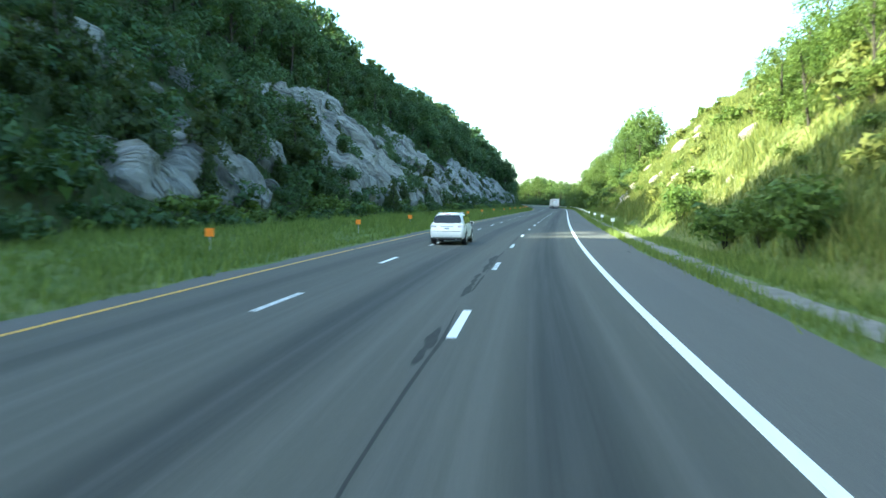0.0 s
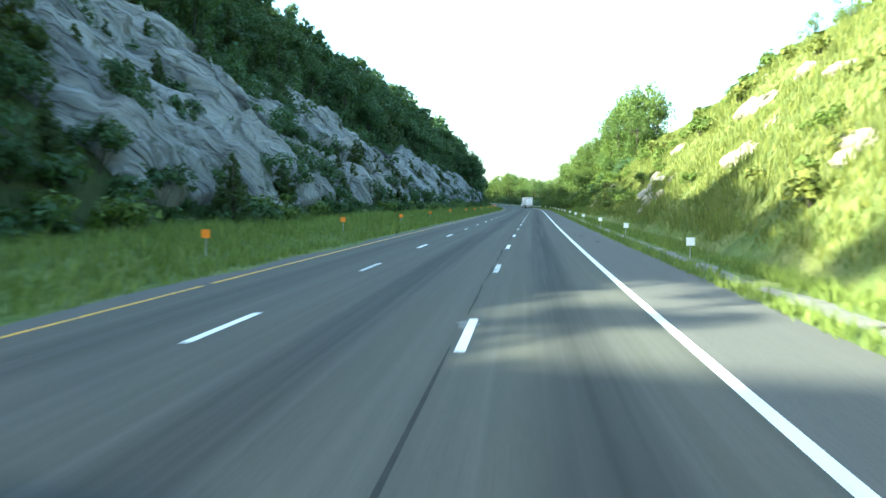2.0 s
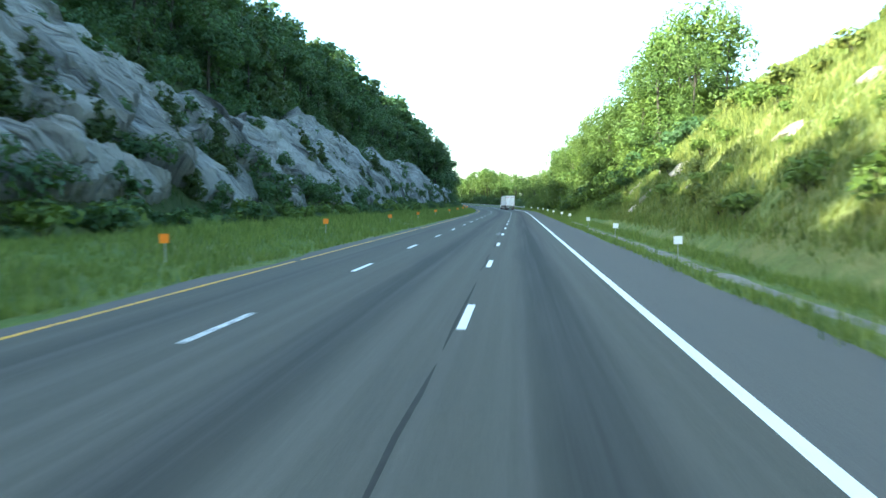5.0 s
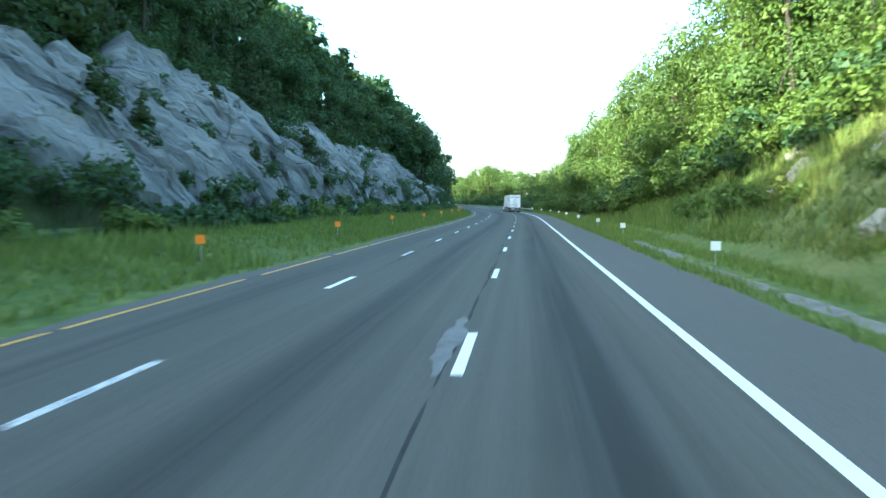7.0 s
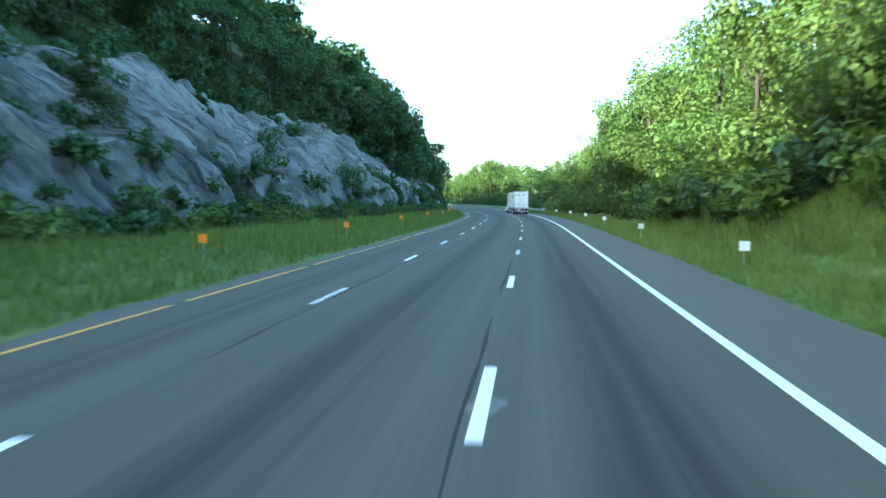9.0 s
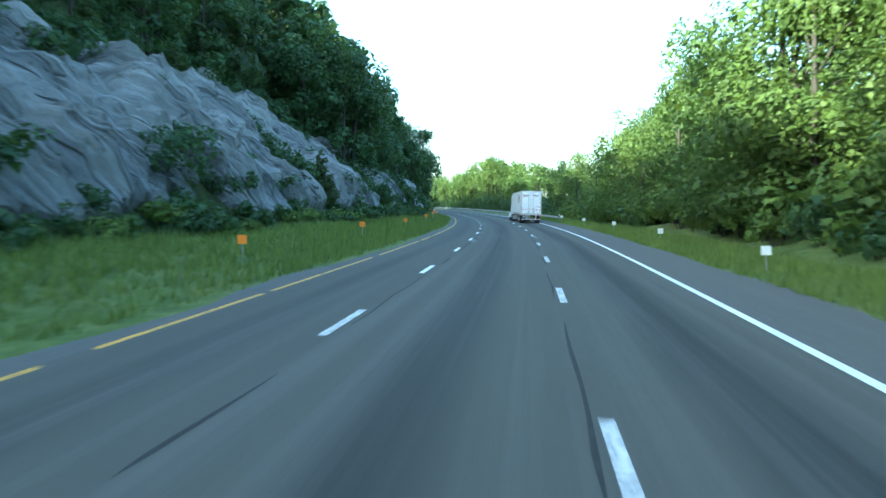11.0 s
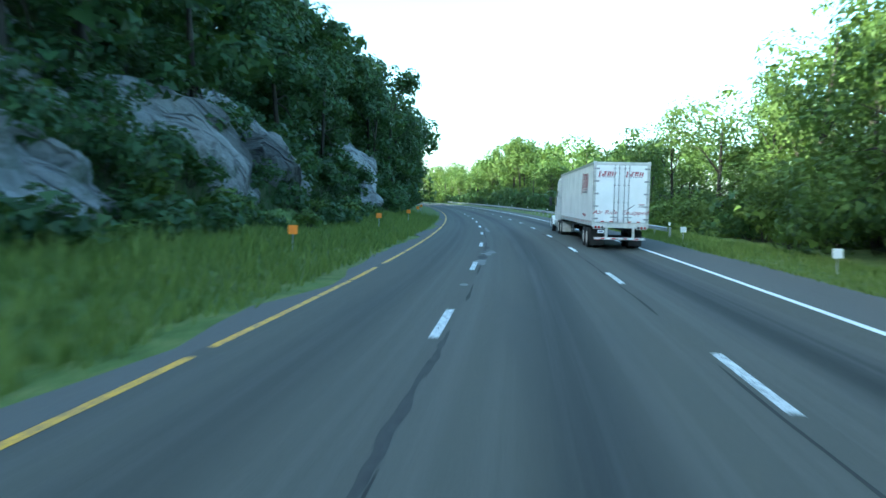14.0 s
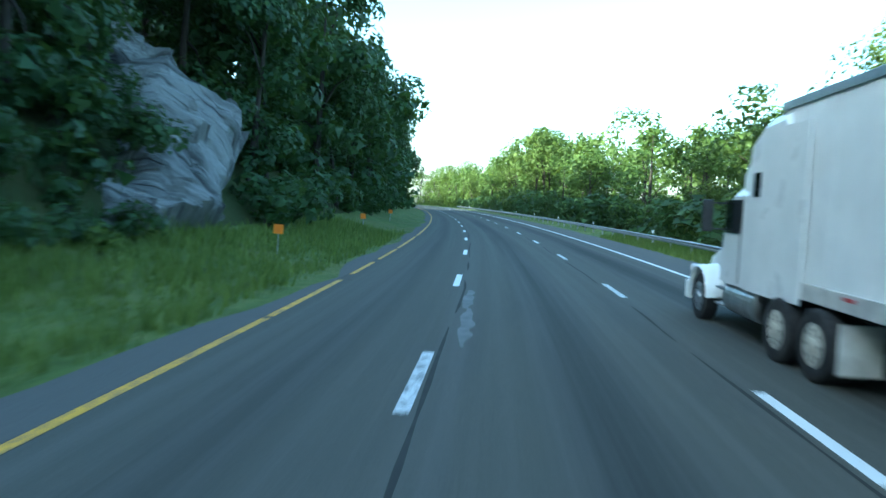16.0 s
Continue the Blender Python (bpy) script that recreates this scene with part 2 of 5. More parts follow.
# ---- noise and ground form ----
def vnoise(x, y, seed=0):
    """Smooth lattice noise in -1..1."""
    x, y = np.asarray(x, float), np.asarray(y, float)
    xi, yi = np.floor(x).astype(np.int64), np.floor(y).astype(np.int64)
    fx, fy = x - xi, y - yi
    fx, fy = fx * fx * (3 - 2 * fx), fy * fy * (3 - 2 * fy)

    def h(a, b):
        n = (a * 374761393 + b * 668265263 + seed * 1442695041) & 0x7fffffff
        n = ((n ^ (n >> 13)) * 1274126177) & 0x7fffffff
        n = (n ^ (n >> 16)) & 0xffff
        return n / 32767.5 - 1.0
    return (h(xi, yi) * (1 - fx) + h(xi + 1, yi) * fx) * (1 - fy) + (h(xi, yi + 1) * (1 - fx) + h(xi + 1, yi + 1) * fx) * fy


def fbm(x, y, octaves=4, seed=0, gain=0.5):
    t, a = 0.0, 1.0
    for o in range(octaves):
        t = t + a * vnoise(np.asarray(x) * 2 ** o, np.asarray(y) * 2 ** o, seed + o)
        a *= gain
    return t


def smooth(x, a, b):
    t = np.clip((np.asarray(x, float) - a) / (b - a), 0, 1)
    return t * t * (3 - 2 * t)


def left_foot(s):
    return np.interp(s, [-60, 0, 60, 110, 180, 215, 270, 300, 330, 420, 520], [15, 15.5, 16, 16.5, 16.5, 16.5, 14.5, 13.6, 13.0, 12.6, 12.6])


def left_rise(s):
    return np.interp(s, [-80, -14, -7, 5, 14, 60, 110, 180, 260, 305, 340, 380, 430, 520, 700], [23, 24, 16.0, 16.0, 25, 27, 27, 30, 32, 32, 30, 26, 20, 8, 5])


def left_height(s, d):
    """Height over the road d metres left of the lane line."""
    foot, top = left_foot(s), left_rise(s)
    steep = np.interp(s, [0, 80, 150, 270, 300, 335, 380], [1.06, 1.06, 1.0, 0.97, 0.92, 0.88, 0.82])
    verge = 0.85 * smooth(d, 8.2, 14.5) - 0.10 * np.exp(-((d - 9.6) / 0.8) ** 2)
    up = np.clip((d - foot) * steep, 0, None)
    hill = top * (1 - np.exp(-(up / top) ** 2.2)) ** (1 / 2.2)
    # hidden ridge behind the crest, added to throw shade over road and right bank
    shade_ridge = 0.10 * np.clip(d - foot - 46, 0, 120) + np.interp(s, [18, 34, 60, 110], [20.0, 17.5, 16.5, 20.0]) * smooth(d, foot + 31, foot + 46) * np.interp(s, [150, 175, 212, 236, 300, 340, 450, 530], [0.9, 0.9, 0.9, 0.4, 0.35, 0.6, 0.6, 0])
    return verge + hill + shade_ridge


def right_foot(s):
    return np.interp(s, [-60, 60, 130, 180, 230, 270, 320], [8.6, 8.8, 9.0, 9.4, 10.0, 11.0, 12.5])


def right_height(s, u):
    foot = right_foot(s)
    steep = np.interp(s, [-40, 100, 130, 190, 230, 280], [1.18, 1.18, 1.12, 0.85, 0.35, 0.1])
    top = np.interp(s, [-60, 0, 80, 130, 180, 230, 290], [20, 20, 22, 20, 15, 6, 1.0])
    verge = 0.16 * smooth(u, 6.3, 8.2)
    up = np.clip((u - foot) * steep, 0, None)
    hill = top * (1 - np.exp(-(up / top) ** 2.0)) ** 0.5
    drop = -smooth(s, 290, 340) * 2.2 * smooth(u, 9.5, 16.0)
    return verge + hill + drop + 0.05 * np.clip(u - foot - 35, 0, 120)


def ground_height(s, u):
    """Height of the ground sheet over the carriageway."""
    s, u = np.broadcast_arrays(np.asarray(s, float), np.asarray(u, float))
    z = np.where(u < -8, left_height(s, -u), np.where(u > 6.2, right_height(s, u), 0.0))
    away = np.clip(np.where(u < 0, -u - 14, u - 9), 0, 8) / 8
    rough = 0.9 * fbm(s * 0.09, u * 0.09, 3, 5) + 0.28 * fbm(s * 0.5, u * 0.5, 3, 9)
    lumps = 0.05 * fbm(s * 0.6, u * 0.6, 2, 14) * np.clip(np.where(u < 0, -u - 8.6, u - 6.9), 0, 1)
    return z + rough * away + lumps - 0.12 * ((u > -7.9) & (u < 6.1)) - 0.02


# ---- mesh helpers ----
def mesh_of(name, verts, faces, mat, flat=True, uv=None):
    me = bpy.data.meshes.new(name)
    me.from_pydata([tuple(v) for v in np.asarray(verts, float).tolist()], [], faces if isinstance(faces, list) else faces.tolist())
    if mat:
        me.materials.append(mat)
    if uv is not None:
        layer = me.uv_layers.new(name="UVMap")
        idx = np.empty(len(me.loops), dtype=np.int32)
        me.loops.foreach_get("vertex_index", idx)
        layer.data.foreach_set("uv", np.asarray(uv, np.float32)[idx].ravel())
    if not flat:
        me.polygons.foreach_set("use_smooth", [True] * len(me.polygons))
    me.update()
    return me


def grid_faces(n, m):
    i, j = np.meshgrid(np.arange(n - 1), np.arange(m - 1), indexing="ij")
    a = (i * m + j).ravel()
    return np.stack([a, a + m, a + m + 1, a + 1], -1)


def link(name, me, parent=None, label="", m=None):
    ob = new(name, me)
    if parent is not None:
        ob.parent = parent
    if m is not None:
        ob.matrix_basis = m
    if label:
        tagged(ob, label)
    return ob


def thing(name, m=None, label="", category="", group="", kind=""):
    ob = new(name)
    ob.empty_display_size = 0.3
    if m is not None:
        ob.matrix_basis = m
    return tagged(ob, label, category, group, kind)


# ---- ground, road, rock ----
def build_ground():
    s = np.unique(np.concatenate([np.arange(-300, -40, 20.0), np.arange(-40, 470, 2.0), np.arange(470, 1000, 15.0)]))
    u = np.unique(np.concatenate([-np.geomspace(60, 520, 12), np.arange(-60, -7.9, 1.3), [-7.9, 6.1], np.arange(6.2, 48, 1.2), np.geomspace(48, 520, 12)]))
    S, U = np.meshgrid(s, u, indexing="ij")
    v = place(S, U, ground_height(S, U)).reshape(-1, 3)
    f = grid_faces(len(s), len(u))
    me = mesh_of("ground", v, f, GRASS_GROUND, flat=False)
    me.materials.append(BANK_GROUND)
    me.materials.append(SHADED_UNDERGROWTH)
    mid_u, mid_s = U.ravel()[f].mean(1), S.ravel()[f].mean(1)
    # shade-darkened undergrowth covers the left slope and ground beyond 13.5 m right
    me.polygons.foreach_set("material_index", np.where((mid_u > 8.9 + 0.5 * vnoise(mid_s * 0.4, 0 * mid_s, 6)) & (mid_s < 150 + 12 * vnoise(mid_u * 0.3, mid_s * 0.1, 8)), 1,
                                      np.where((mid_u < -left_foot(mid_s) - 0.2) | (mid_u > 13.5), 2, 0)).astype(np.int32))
    tagged(link("ground", me), "grassy verges and banks in a deep road cutting", "ground", kind="structure")


def strip(name, s, u0, u1, z, mat, parent, label=""):
    """A thin band of paint, tar or paving that follows the road."""
    s = np.asarray(s, float)
    u0, u1 = np.broadcast_to(u0, s.shape), np.broadcast_to(u1, s.shape)
    v = np.concatenate([place(s, u0, z), place(s, u1, z)])
    n = len(s)
    f = [(i, i + n, i + n + 1, i + 1) for i in range(n - 1)]
    return link(name, mesh_of(name, v, f, mat), parent, label)


def left_dash(i):
    """Start of the i-th dash of the left lane line: set out a little unevenly."""
    if i < 0:
        return 2.3 + 11.8 * i
    return float(np.interp(i, [0, 1, 2, 3, 12, 13, 14, 15, 16, 19, 20, 24, 27, 60], [2.3, 14.1, 25.3, 36.6, 143.3, 155.3, 167.3, 179.5, 191.6, 226.0, 237.5, 282.9, 317.4, 701.0]))


def build_road():
    s = np.concatenate([np.arange(-300, -40, 10.0), np.arange(-40, 560, 2.0), np.arange(560, 1000, 10.0)])
    u = np.array([PAVED_LEFT, YELLOW - 0.08, LEFT_DASH, -2.1, 0, 1.7, RIGHT_EDGE + 0.1, PAVED_RIGHT])
    S, U = np.meshgrid(s, u, indexing="ij")
    ragged = np.where(U == PAVED_LEFT, 0.35 * fbm(S * 0.23, 0 * S, 3, 3), np.where(U == PAVED_RIGHT, 0.22 * fbm(S * 0.2, 0 * S, 3, 4), 0))
    U = U + ragged
    top = place(S, U, 0.0).reshape(-1, 3)
    low = place(S, U + np.where(U < 0, -0.1, 0.1), -0.35).reshape(-1, 3)
    n, m = len(s), len(u)
    f = grid_faces(n, m).tolist()
    k = n * m
    for i in range(n - 1):
        for j in (0, m - 1):
            a, b = i * m + j, (i + 1) * m + j
            f.append((a, a + k, b + k, b) if j else (b, b + k, a + k, a))
    uv = np.concatenate([np.stack([U.ravel(), S.ravel()], -1)] * 2)
    road = link("road", mesh_of("road", np.concatenate([top, low]), f, ASPHALT, uv=uv))
    tagged(road, "grey worn three-lane asphalt carriageway with dark oil-stained lanes", "road", kind="structure")
    # edge lines
    es = np.arange(-200, 620, 2.0)
    strip("edge_line", es, RIGHT_EDGE - 0.09, RIGHT_EDGE + 0.11, 0.006, WHITE_PAINT, road, "solid white edge line")
    rng = random.Random(4)
    a = -120.0
    while a < 560:
        b = a + (rng.uniform(14, 26) if a < 120 else rng.uniform(3.5, 9))
        strip("edge_line", np.linspace(a, b, max(3, int((b - a) / 2))), YELLOW - 0.08 + rng.uniform(-.01, .01), YELLOW + 0.06, 0.006, YELLOW_PAINT, road, "worn yellow edge line")
        a = b + (rng.uniform(0.2, 0.7) if a < 120 else rng.uniform(0.2, 1.6))
    # lane dashes, 3.05 m long every 12.19 m
    for i in range(-6, 44):
        for u0, e in ((0.0, 12.19 * i), (LEFT_DASH, left_dash(i))):
            worn = rng.random() < 0.45
            q = np.linspace(e, e + 3.05, 5)
            strip("lane_dash", q, u0 - 0.085, u0 + 0.085, 0.006, WORN_PAINT if worn else WHITE_PAINT, road, "worn white lane dash" if worn else "white lane dash")
    # sealed joint beside each dashed line, in uneven lengths
    for u0, lo, hi in ((-0.17, -40, 520), (LEFT_DASH + 0.2, 150, 520)):
        a = lo
        while a < hi:
            b = a + rng.uniform(3, 11)
            q = np.linspace(a, b, 8)
            off = u0 + 0.05 * vnoise(q * 0.35, 0 * q, 21)
            w = 0.014 + 0.014 * (1 + vnoise(q * 0.9, 0 * q + 3, 22))
            w[0] = w[-1] = 0.01
            strip("tar_seam", q, off - w, off + w, 0.004, TAR, road, "dark crack sealant")
            a = b + rng.uniform(0.2, 5)
    # pale and dark repairs at the lane lines
    for s0, u0, ln, wd, mat in ((38.5, -0.05, 0.7, 0.55, PATCH), (60.2, -0.1, 0.5, 0.4, PATCH), (134.0, -0.3, 3.6, 0.34, PATCH), (171.5, 0.05, 0.5, 0.4, PATCH),
                                (247.0, LEFT_DASH + 0.25, 2.1, 0.34, PATCH),
                                (252.6, 0.12, 3.4, 0.26, PATCH), (253.4, LEFT_DASH + 0.33, 0.7, 0.5, PATCH), (257.2, LEFT_DASH + 0.3, 0.6, 0.45, PATCH), (284.8, LEFT_DASH + 0.2, 1.7, 0.4, PATCH), (278.7, LEFT_DASH, 0.4, 0.2, PATCH),
                                (255.0, LEFT_DASH + 0.3, 1.5, 0.4, WEAR), (263.8, LEFT_DASH + 0.14, 4.6, 0.14, WEAR), (269.0, LEFT_DASH + 0.2, 2.4, 0.12, WEAR), (250.0, LEFT_DASH + 0.3, 2.0, 0.4, WEAR), (262.0, LEFT_DASH + 0.2, 1.2, 0.6, PATCH), (289.0, LEFT_DASH + 0.4, 2.2, 0.6, PATCH),
                                (287.0, LEFT_DASH + 0.2, 1.4, 0.34, WEAR), (290.6, LEFT_DASH + 0.25, 1.2, 0.34, WEAR), (292.8, LEFT_DASH + 0.25, 1.4, 0.3, WEAR), (309.5, LEFT_DASH + 0.45, 3.0, 0.26, PATCH), (313.5, LEFT_DASH + 0.4, 2.4, 0.26, PATCH),
                                (80.6, 4.0, 0.8, 0.28, WEAR), (77.8, 4.2, 0.9, 0.3, WEAR), (75.0, 4.5, 1.1, 0.32, WEAR), (67.8, 5.0, 1.2, 0.3, WEAR), (21.8, 5.5, 0.8, 0.25, WEAR), (11.2, -0.3, 3.2, 0.2, TAR), (15.0, -0.33, 2.8, 0.24, TAR), (5.2, -0.33, 2.3, 0.22, TAR), (8.2, -0.35, 2.0, 0.2, TAR), (-2.0, -0.3, 2.2, 0.2, TAR)):
        q = np.linspace(s0, s0 + ln * 1.35, 19)
        w = 0.6 * wd * (np.sin(np.linspace(0.08, math.pi - 0.08, 19)) ** 0.5)
        w0, w1 = (w * np.clip(0.75 + 0.4 * fbm(q * 1.9, 0 * q + 9 * k, 3, 31), 0.3, 1.3) for k in (1, 2))
        strip("road_patch", q, u0 - w0, u0 + w1, 0.005, mat, road, "pale concrete repair" if mat is PATCH else "dark tar repair" if mat is TAR else "dark worn spot")
    return road


# the left face: s along the road, q up the slope; beds run up the slope and lean back along the road
DIP = 1.35
DIP_LEN = math.hypot(1.0, DIP)


def bed_axes(s, q):
    """Metres along and across the beds."""
    return (s - DIP * q) / DIP_LEN, (q + DIP * s) / DIP_LEN


def spur_line(q):
    """Where the lone slab stands q metres up the slope, and half its breadth."""
    return np.interp(q, [0, 4, 7.3, 14, 18], [320.5, 325.5, 328.0, 332.5, 334.5]), np.interp(q, [0, 4, 7.3, 14, 18], [4.6, 4.2, 3.2, 2.2, 1.4])


def rock_cover(s, q):
    """How bare the left face is: positive where rock shows."""
    along, across = bed_axes(s, q)
    band = np.interp(s, [-40, -5, 30, 50, 66, 120, 140, 210, 235, 260, 285, 302, 308], [-.35, -.2, -.15, .02, .34, .38, .16, .24, .16, .08, .05, .03, -1.2])
    hi = np.interp(s, [0, 60, 105, 130, 146, 165, 190, 220, 245, 270, 290, 303], [18, 23, 23, 20, 15, 17, 18, 14, 15, 16, 15, 12])
    low = 1.0 + 0.9 * vnoise(s * 0.11, 0 * s, 41)
    c = band + 0.66 * fbm(along * 0.05, across * 0.115, 4, 43) + (0.26 + 0.34 * smooth(s, 200, 245)) * fbm(along * 0.13, across * 0.3, 3, 46)
    c = c - 1.5 * smooth(q, hi - 4, hi + 3 + 2.5 * vnoise(s * 0.13, 0 * s, 42)) - 1.5 * (1 - smooth(q, low - 0.8, low + 0.8))
    # soil-filled gullies: one runs down along the beds, one is a short chute
    c = c - 0.95 * np.exp(-((q - 6.4 + 0.33 * (s - 113.0)) / 1.3) ** 2) * smooth(s, 76, 88) * (1 - smooth(s, 126, 136))
    c = c - 0.9 * np.exp(-((s - 219.0 - 0.8 * (q - 5)) / 2.6) ** 2) * (1 - smooth(q, 8, 11))
    mid, half = spur_line(q)
    slab = 0.75 * (1 - np.abs(s - mid) / half) - 1.5 * smooth(q, 16, 19) - 1.5 * (1 - smooth(q, -0.2, 0.6))
    return np.where(s > 309.5, slab + 0.22 * fbm(s * 0.4, q * 0.4, 3, 45), c)


def strata(s, q):
    """How far the rock stands out: stepped beds broken by joints across them."""
    v, w = bed_axes(s, q)
    bend = 0.5 * fbm(v * 0.05, w * 0.07, 3, 51)
    t1 = (w + bend) / 2.7
    t2 = (w + bend) / 0.85 + 0.4 * vnoise(v * 0.16, w * 0.25, 53)
    f1, f2 = np.floor(t1), np.floor(t2)
    saw1, saw2 = t1 - f1, t2 - f2
    j1 = vnoise(f1 * 7.31 + 0.5, np.floor(v / 7.0 + 0.43 * f1) * 3.17 + 0.5, 54)
    j2 = vnoise(f2 * 5.13 + 0.5, np.floor(v / 3.2 + 0.37 * f2 + 0.3 * vnoise(w * 0.7, v * 0.2, 59)) * 2.31 + 0.5, 55)
    crack = np.clip(1 - np.minimum(saw2, 1 - saw2) / 0.2, 0, 1) * (0.5 + 0.5 * vnoise(v * 0.3, w * 0.5, 58))
    out = 0.5 * fbm(v * 0.06, w * 0.12, 3, 56) + 1.25 * saw1 + 0.75 * j1 + 0.55 * saw2 + 0.45 * j2 - 0.5 * np.clip(crack, 0, 1)
    t3 = (w + 1.6 * bend) / 0.5 + 0.5 * vnoise(v * 0.3, w * 0.6, 61)
    chip = vnoise(np.floor(t3) * 3.71 + 0.5, np.floor(v / 1.3 + 0.61 * np.floor(t3)) * 1.93 + 0.5, 62)
    broken = 0.5 + 0.5 * vnoise(v * 0.09, w * 0.12, 63)
    return out + 0.30 * chip * broken + 0.16 * fbm(s * 1.1, q * 1.1, 3, 57)


def build_rock_face(s_a, s_b, q_b, step, name, label):
    # the mesh runs with the beds, so that ledges keep their edges
    s, w = np.arange(s_a, s_b, step * 0.95), np.arange(DIP * s_a - 0.5, q_b + DIP * s_b, step * 0.8)
    S, Wb = np.meshgrid(s, w, indexing="ij")
    Q = Wb - DIP * S
    inside = (Q > -0.6) & (Q < q_b)
    S1, Q1 = S[inside], Q[inside]
    D = left_foot(S1) + Q1 * 0.68
    cover = rock_cover(S1, Q1)
    off = np.where(cover > 0, 0.12 + 0.2 * smooth(Q1, 1, 4) + strata(S1, Q1) * smooth(cover, -0.05, 0.2) * (0.25 + 0.75 * smooth(Q1, 0.6, 4.5)) + 0.6 * smooth(S1, 309, 311) * smooth(cover, 0, 0.3), -0.2) - (0.5 + 1.3 * smooth(Q1, 0.6, 4.5)) * (1 - smooth(cover, -0.18, 0.04))
    Z = ground_height(S1, -D)
    v = place(S1, -D + off * 0.70, Z + off * 0.66)
    index = -np.ones(S.shape, int)
    index[inside] = np.arange(len(S1))
    f = index.ravel()[grid_faces(len(s), len(w))]
    f = f[(f >= 0).all(1)]
    f = f[(cover[f] > -0.25).any(1)]
    used = np.unique(f)
    remap = -np.ones(len(v), int)
    remap[used] = np.arange(len(used))
    me = mesh_of(name, v[used], remap[f], ROCK, uv=np.stack(bed_axes(S1, Q1), -1)[used])
    tagged(link(name, me), label, "rock face", kind="structure")


build_ground()
ROAD = build_road()
build_rock_face(-30.0, 309.0, 30.0, 0.33, "rock_face", "grey blasted limestone cutting face with dipping slabs and ledges")
build_rock_face(311.0, 341.0, 20.0, 0.26, "rock_spur", "pale grey limestone spur at the foot of a wooded bank")


# ---- plants ----
def unit(v):
    return v / (np.linalg.norm(v, axis=-1, keepdims=True) + 1e-9)


def leaves(rs, centre, normal, length, width):
    """Small pointed leaf sprays; centre, normal n x 3; length, width n."""
    n = len(centre)
    normal = unit(normal)
    t = unit(np.cross(normal, rs.normal(size=(n, 3))))
    b = np.cross(normal, t)
    L, Wd = length[:, None], width[:, None]
    p0 = centre + t * L * 0.6 - normal * L * 0.15
    p1, p2 = centre - t * L * 0.4 + b * Wd * 0.5, centre - t * L * 0.4 - b * Wd * 0.5
    v = np.stack([p0, p1, p2], 1).reshape(-1, 3)
    return v, np.arange(3 * n).reshape(-1, 3)


def crown_mesh(name, seed, lobes, count, size, mat, droop=0.0, clumps=5):
    """Leaf sprays on many small clumps that sit over the surface of the crown's lobes."""
    rs = np.random.RandomState(seed)
    lobes = np.array(lobes, float)                       # x y z r squash
    k = np.repeat(np.arange(len(lobes)), clumps)
    d = unit(rs.normal(size=(len(k), 3)))
    d[:, 2] = np.where(d[:, 2] < -0.3, -d[:, 2], d[:, 2])
    stretch = np.stack([np.ones(len(k)), np.ones(len(k)), lobes[k, 4]], -1)
    centre = lobes[k, :3] + d * stretch * lobes[k, 3:4] * (0.5 + 0.35 * rs.rand(len(k)))[:, None]
    radius = lobes[k, 3] * (0.42 + 0.2 * rs.rand(len(k)))
    w = radius ** 2
    j = rs.choice(len(k), count, p=w / w.sum())
    e = unit(rs.normal(size=(count, 3)) + 0.35 * d[j])
    r = radius[j] * (0.72 + 0.36 * rs.rand(count) ** 0.7)
    c = centre[j] + e * r[:, None]
    nrm = e * 0.95 + np.array([0, 0, 0.3 - droop]) + rs.normal(size=(count, 3)) * 0.26
    ln = size * np.exp(rs.normal(size=count) * 0.28)
    v, f = leaves(rs, c, nrm, ln, ln * (0.7 + 0.3 * rs.rand(count)))
    return mesh_of(name, v, f, mat)


def tube(points, radii, sides=6):
    """A tapered tube along points."""
    points = np.array(points, float)
    v, f = [], []
    for i, (p, r) in enumerate(zip(points, radii)):
        t = unit(points[min(i + 1, len(points) - 1)] - points[max(i - 1, 0)])
        a = unit(np.cross(t, [0.31, 0.95, 0.1]))
        b = np.cross(t, a)
        for j in range(sides):
            g = 2 * math.pi * j / sides
            v.append(p + r * (math.cos(g) * a + math.sin(g) * b))
        if i:
            o = (i - 1) * sides
            f += [(o + j, o + (j + 1) % sides, o + sides + (j + 1) % sides, o + sides + j) for j in range(sides)]
    f.append(tuple(range(len(v) - sides, len(v))))
    return v, f


def trunk_mesh(name, seed, height, radius, lobes):
    rs = np.random.RandomState(seed)
    v, f = [], []

    def add(pts, rad, sides):
        a, b = tube(pts, rad, sides)
        o = len(v)
        v.extend(a)
        f.extend([tuple(i + o for i in q) for q in b])
    lean = rs.normal(size=2) * 0.035 * height
    mid = np.array([lean[0] * 0.6, lean[1] * 0.6, height * 0.5])
    top = np.array([lean[0], lean[1], height * 0.86])
    add([(0, 0, -0.7), (0.02, 0, 0.25), mid * (0.5, 0.5, 0.5), mid, top], [radius * 1.5, radius * 1.1, radius * 0.9, radius * 0.7, radius * 0.15], 7)
    for lobe in lobes[1:7]:
        z0 = min(max(0.3 * height, lobe[2] * 0.72), 0.8 * height)
        base = top * (z0 / top[2])
        end = np.array(lobe[:3])
        add([base, (base + end) / 2 + (0, 0, 0.04 * height), end], [radius * 0.45, radius * 0.28, radius * 0.06], 5)
    return mesh_of(name, v, f, BARK, flat=False)


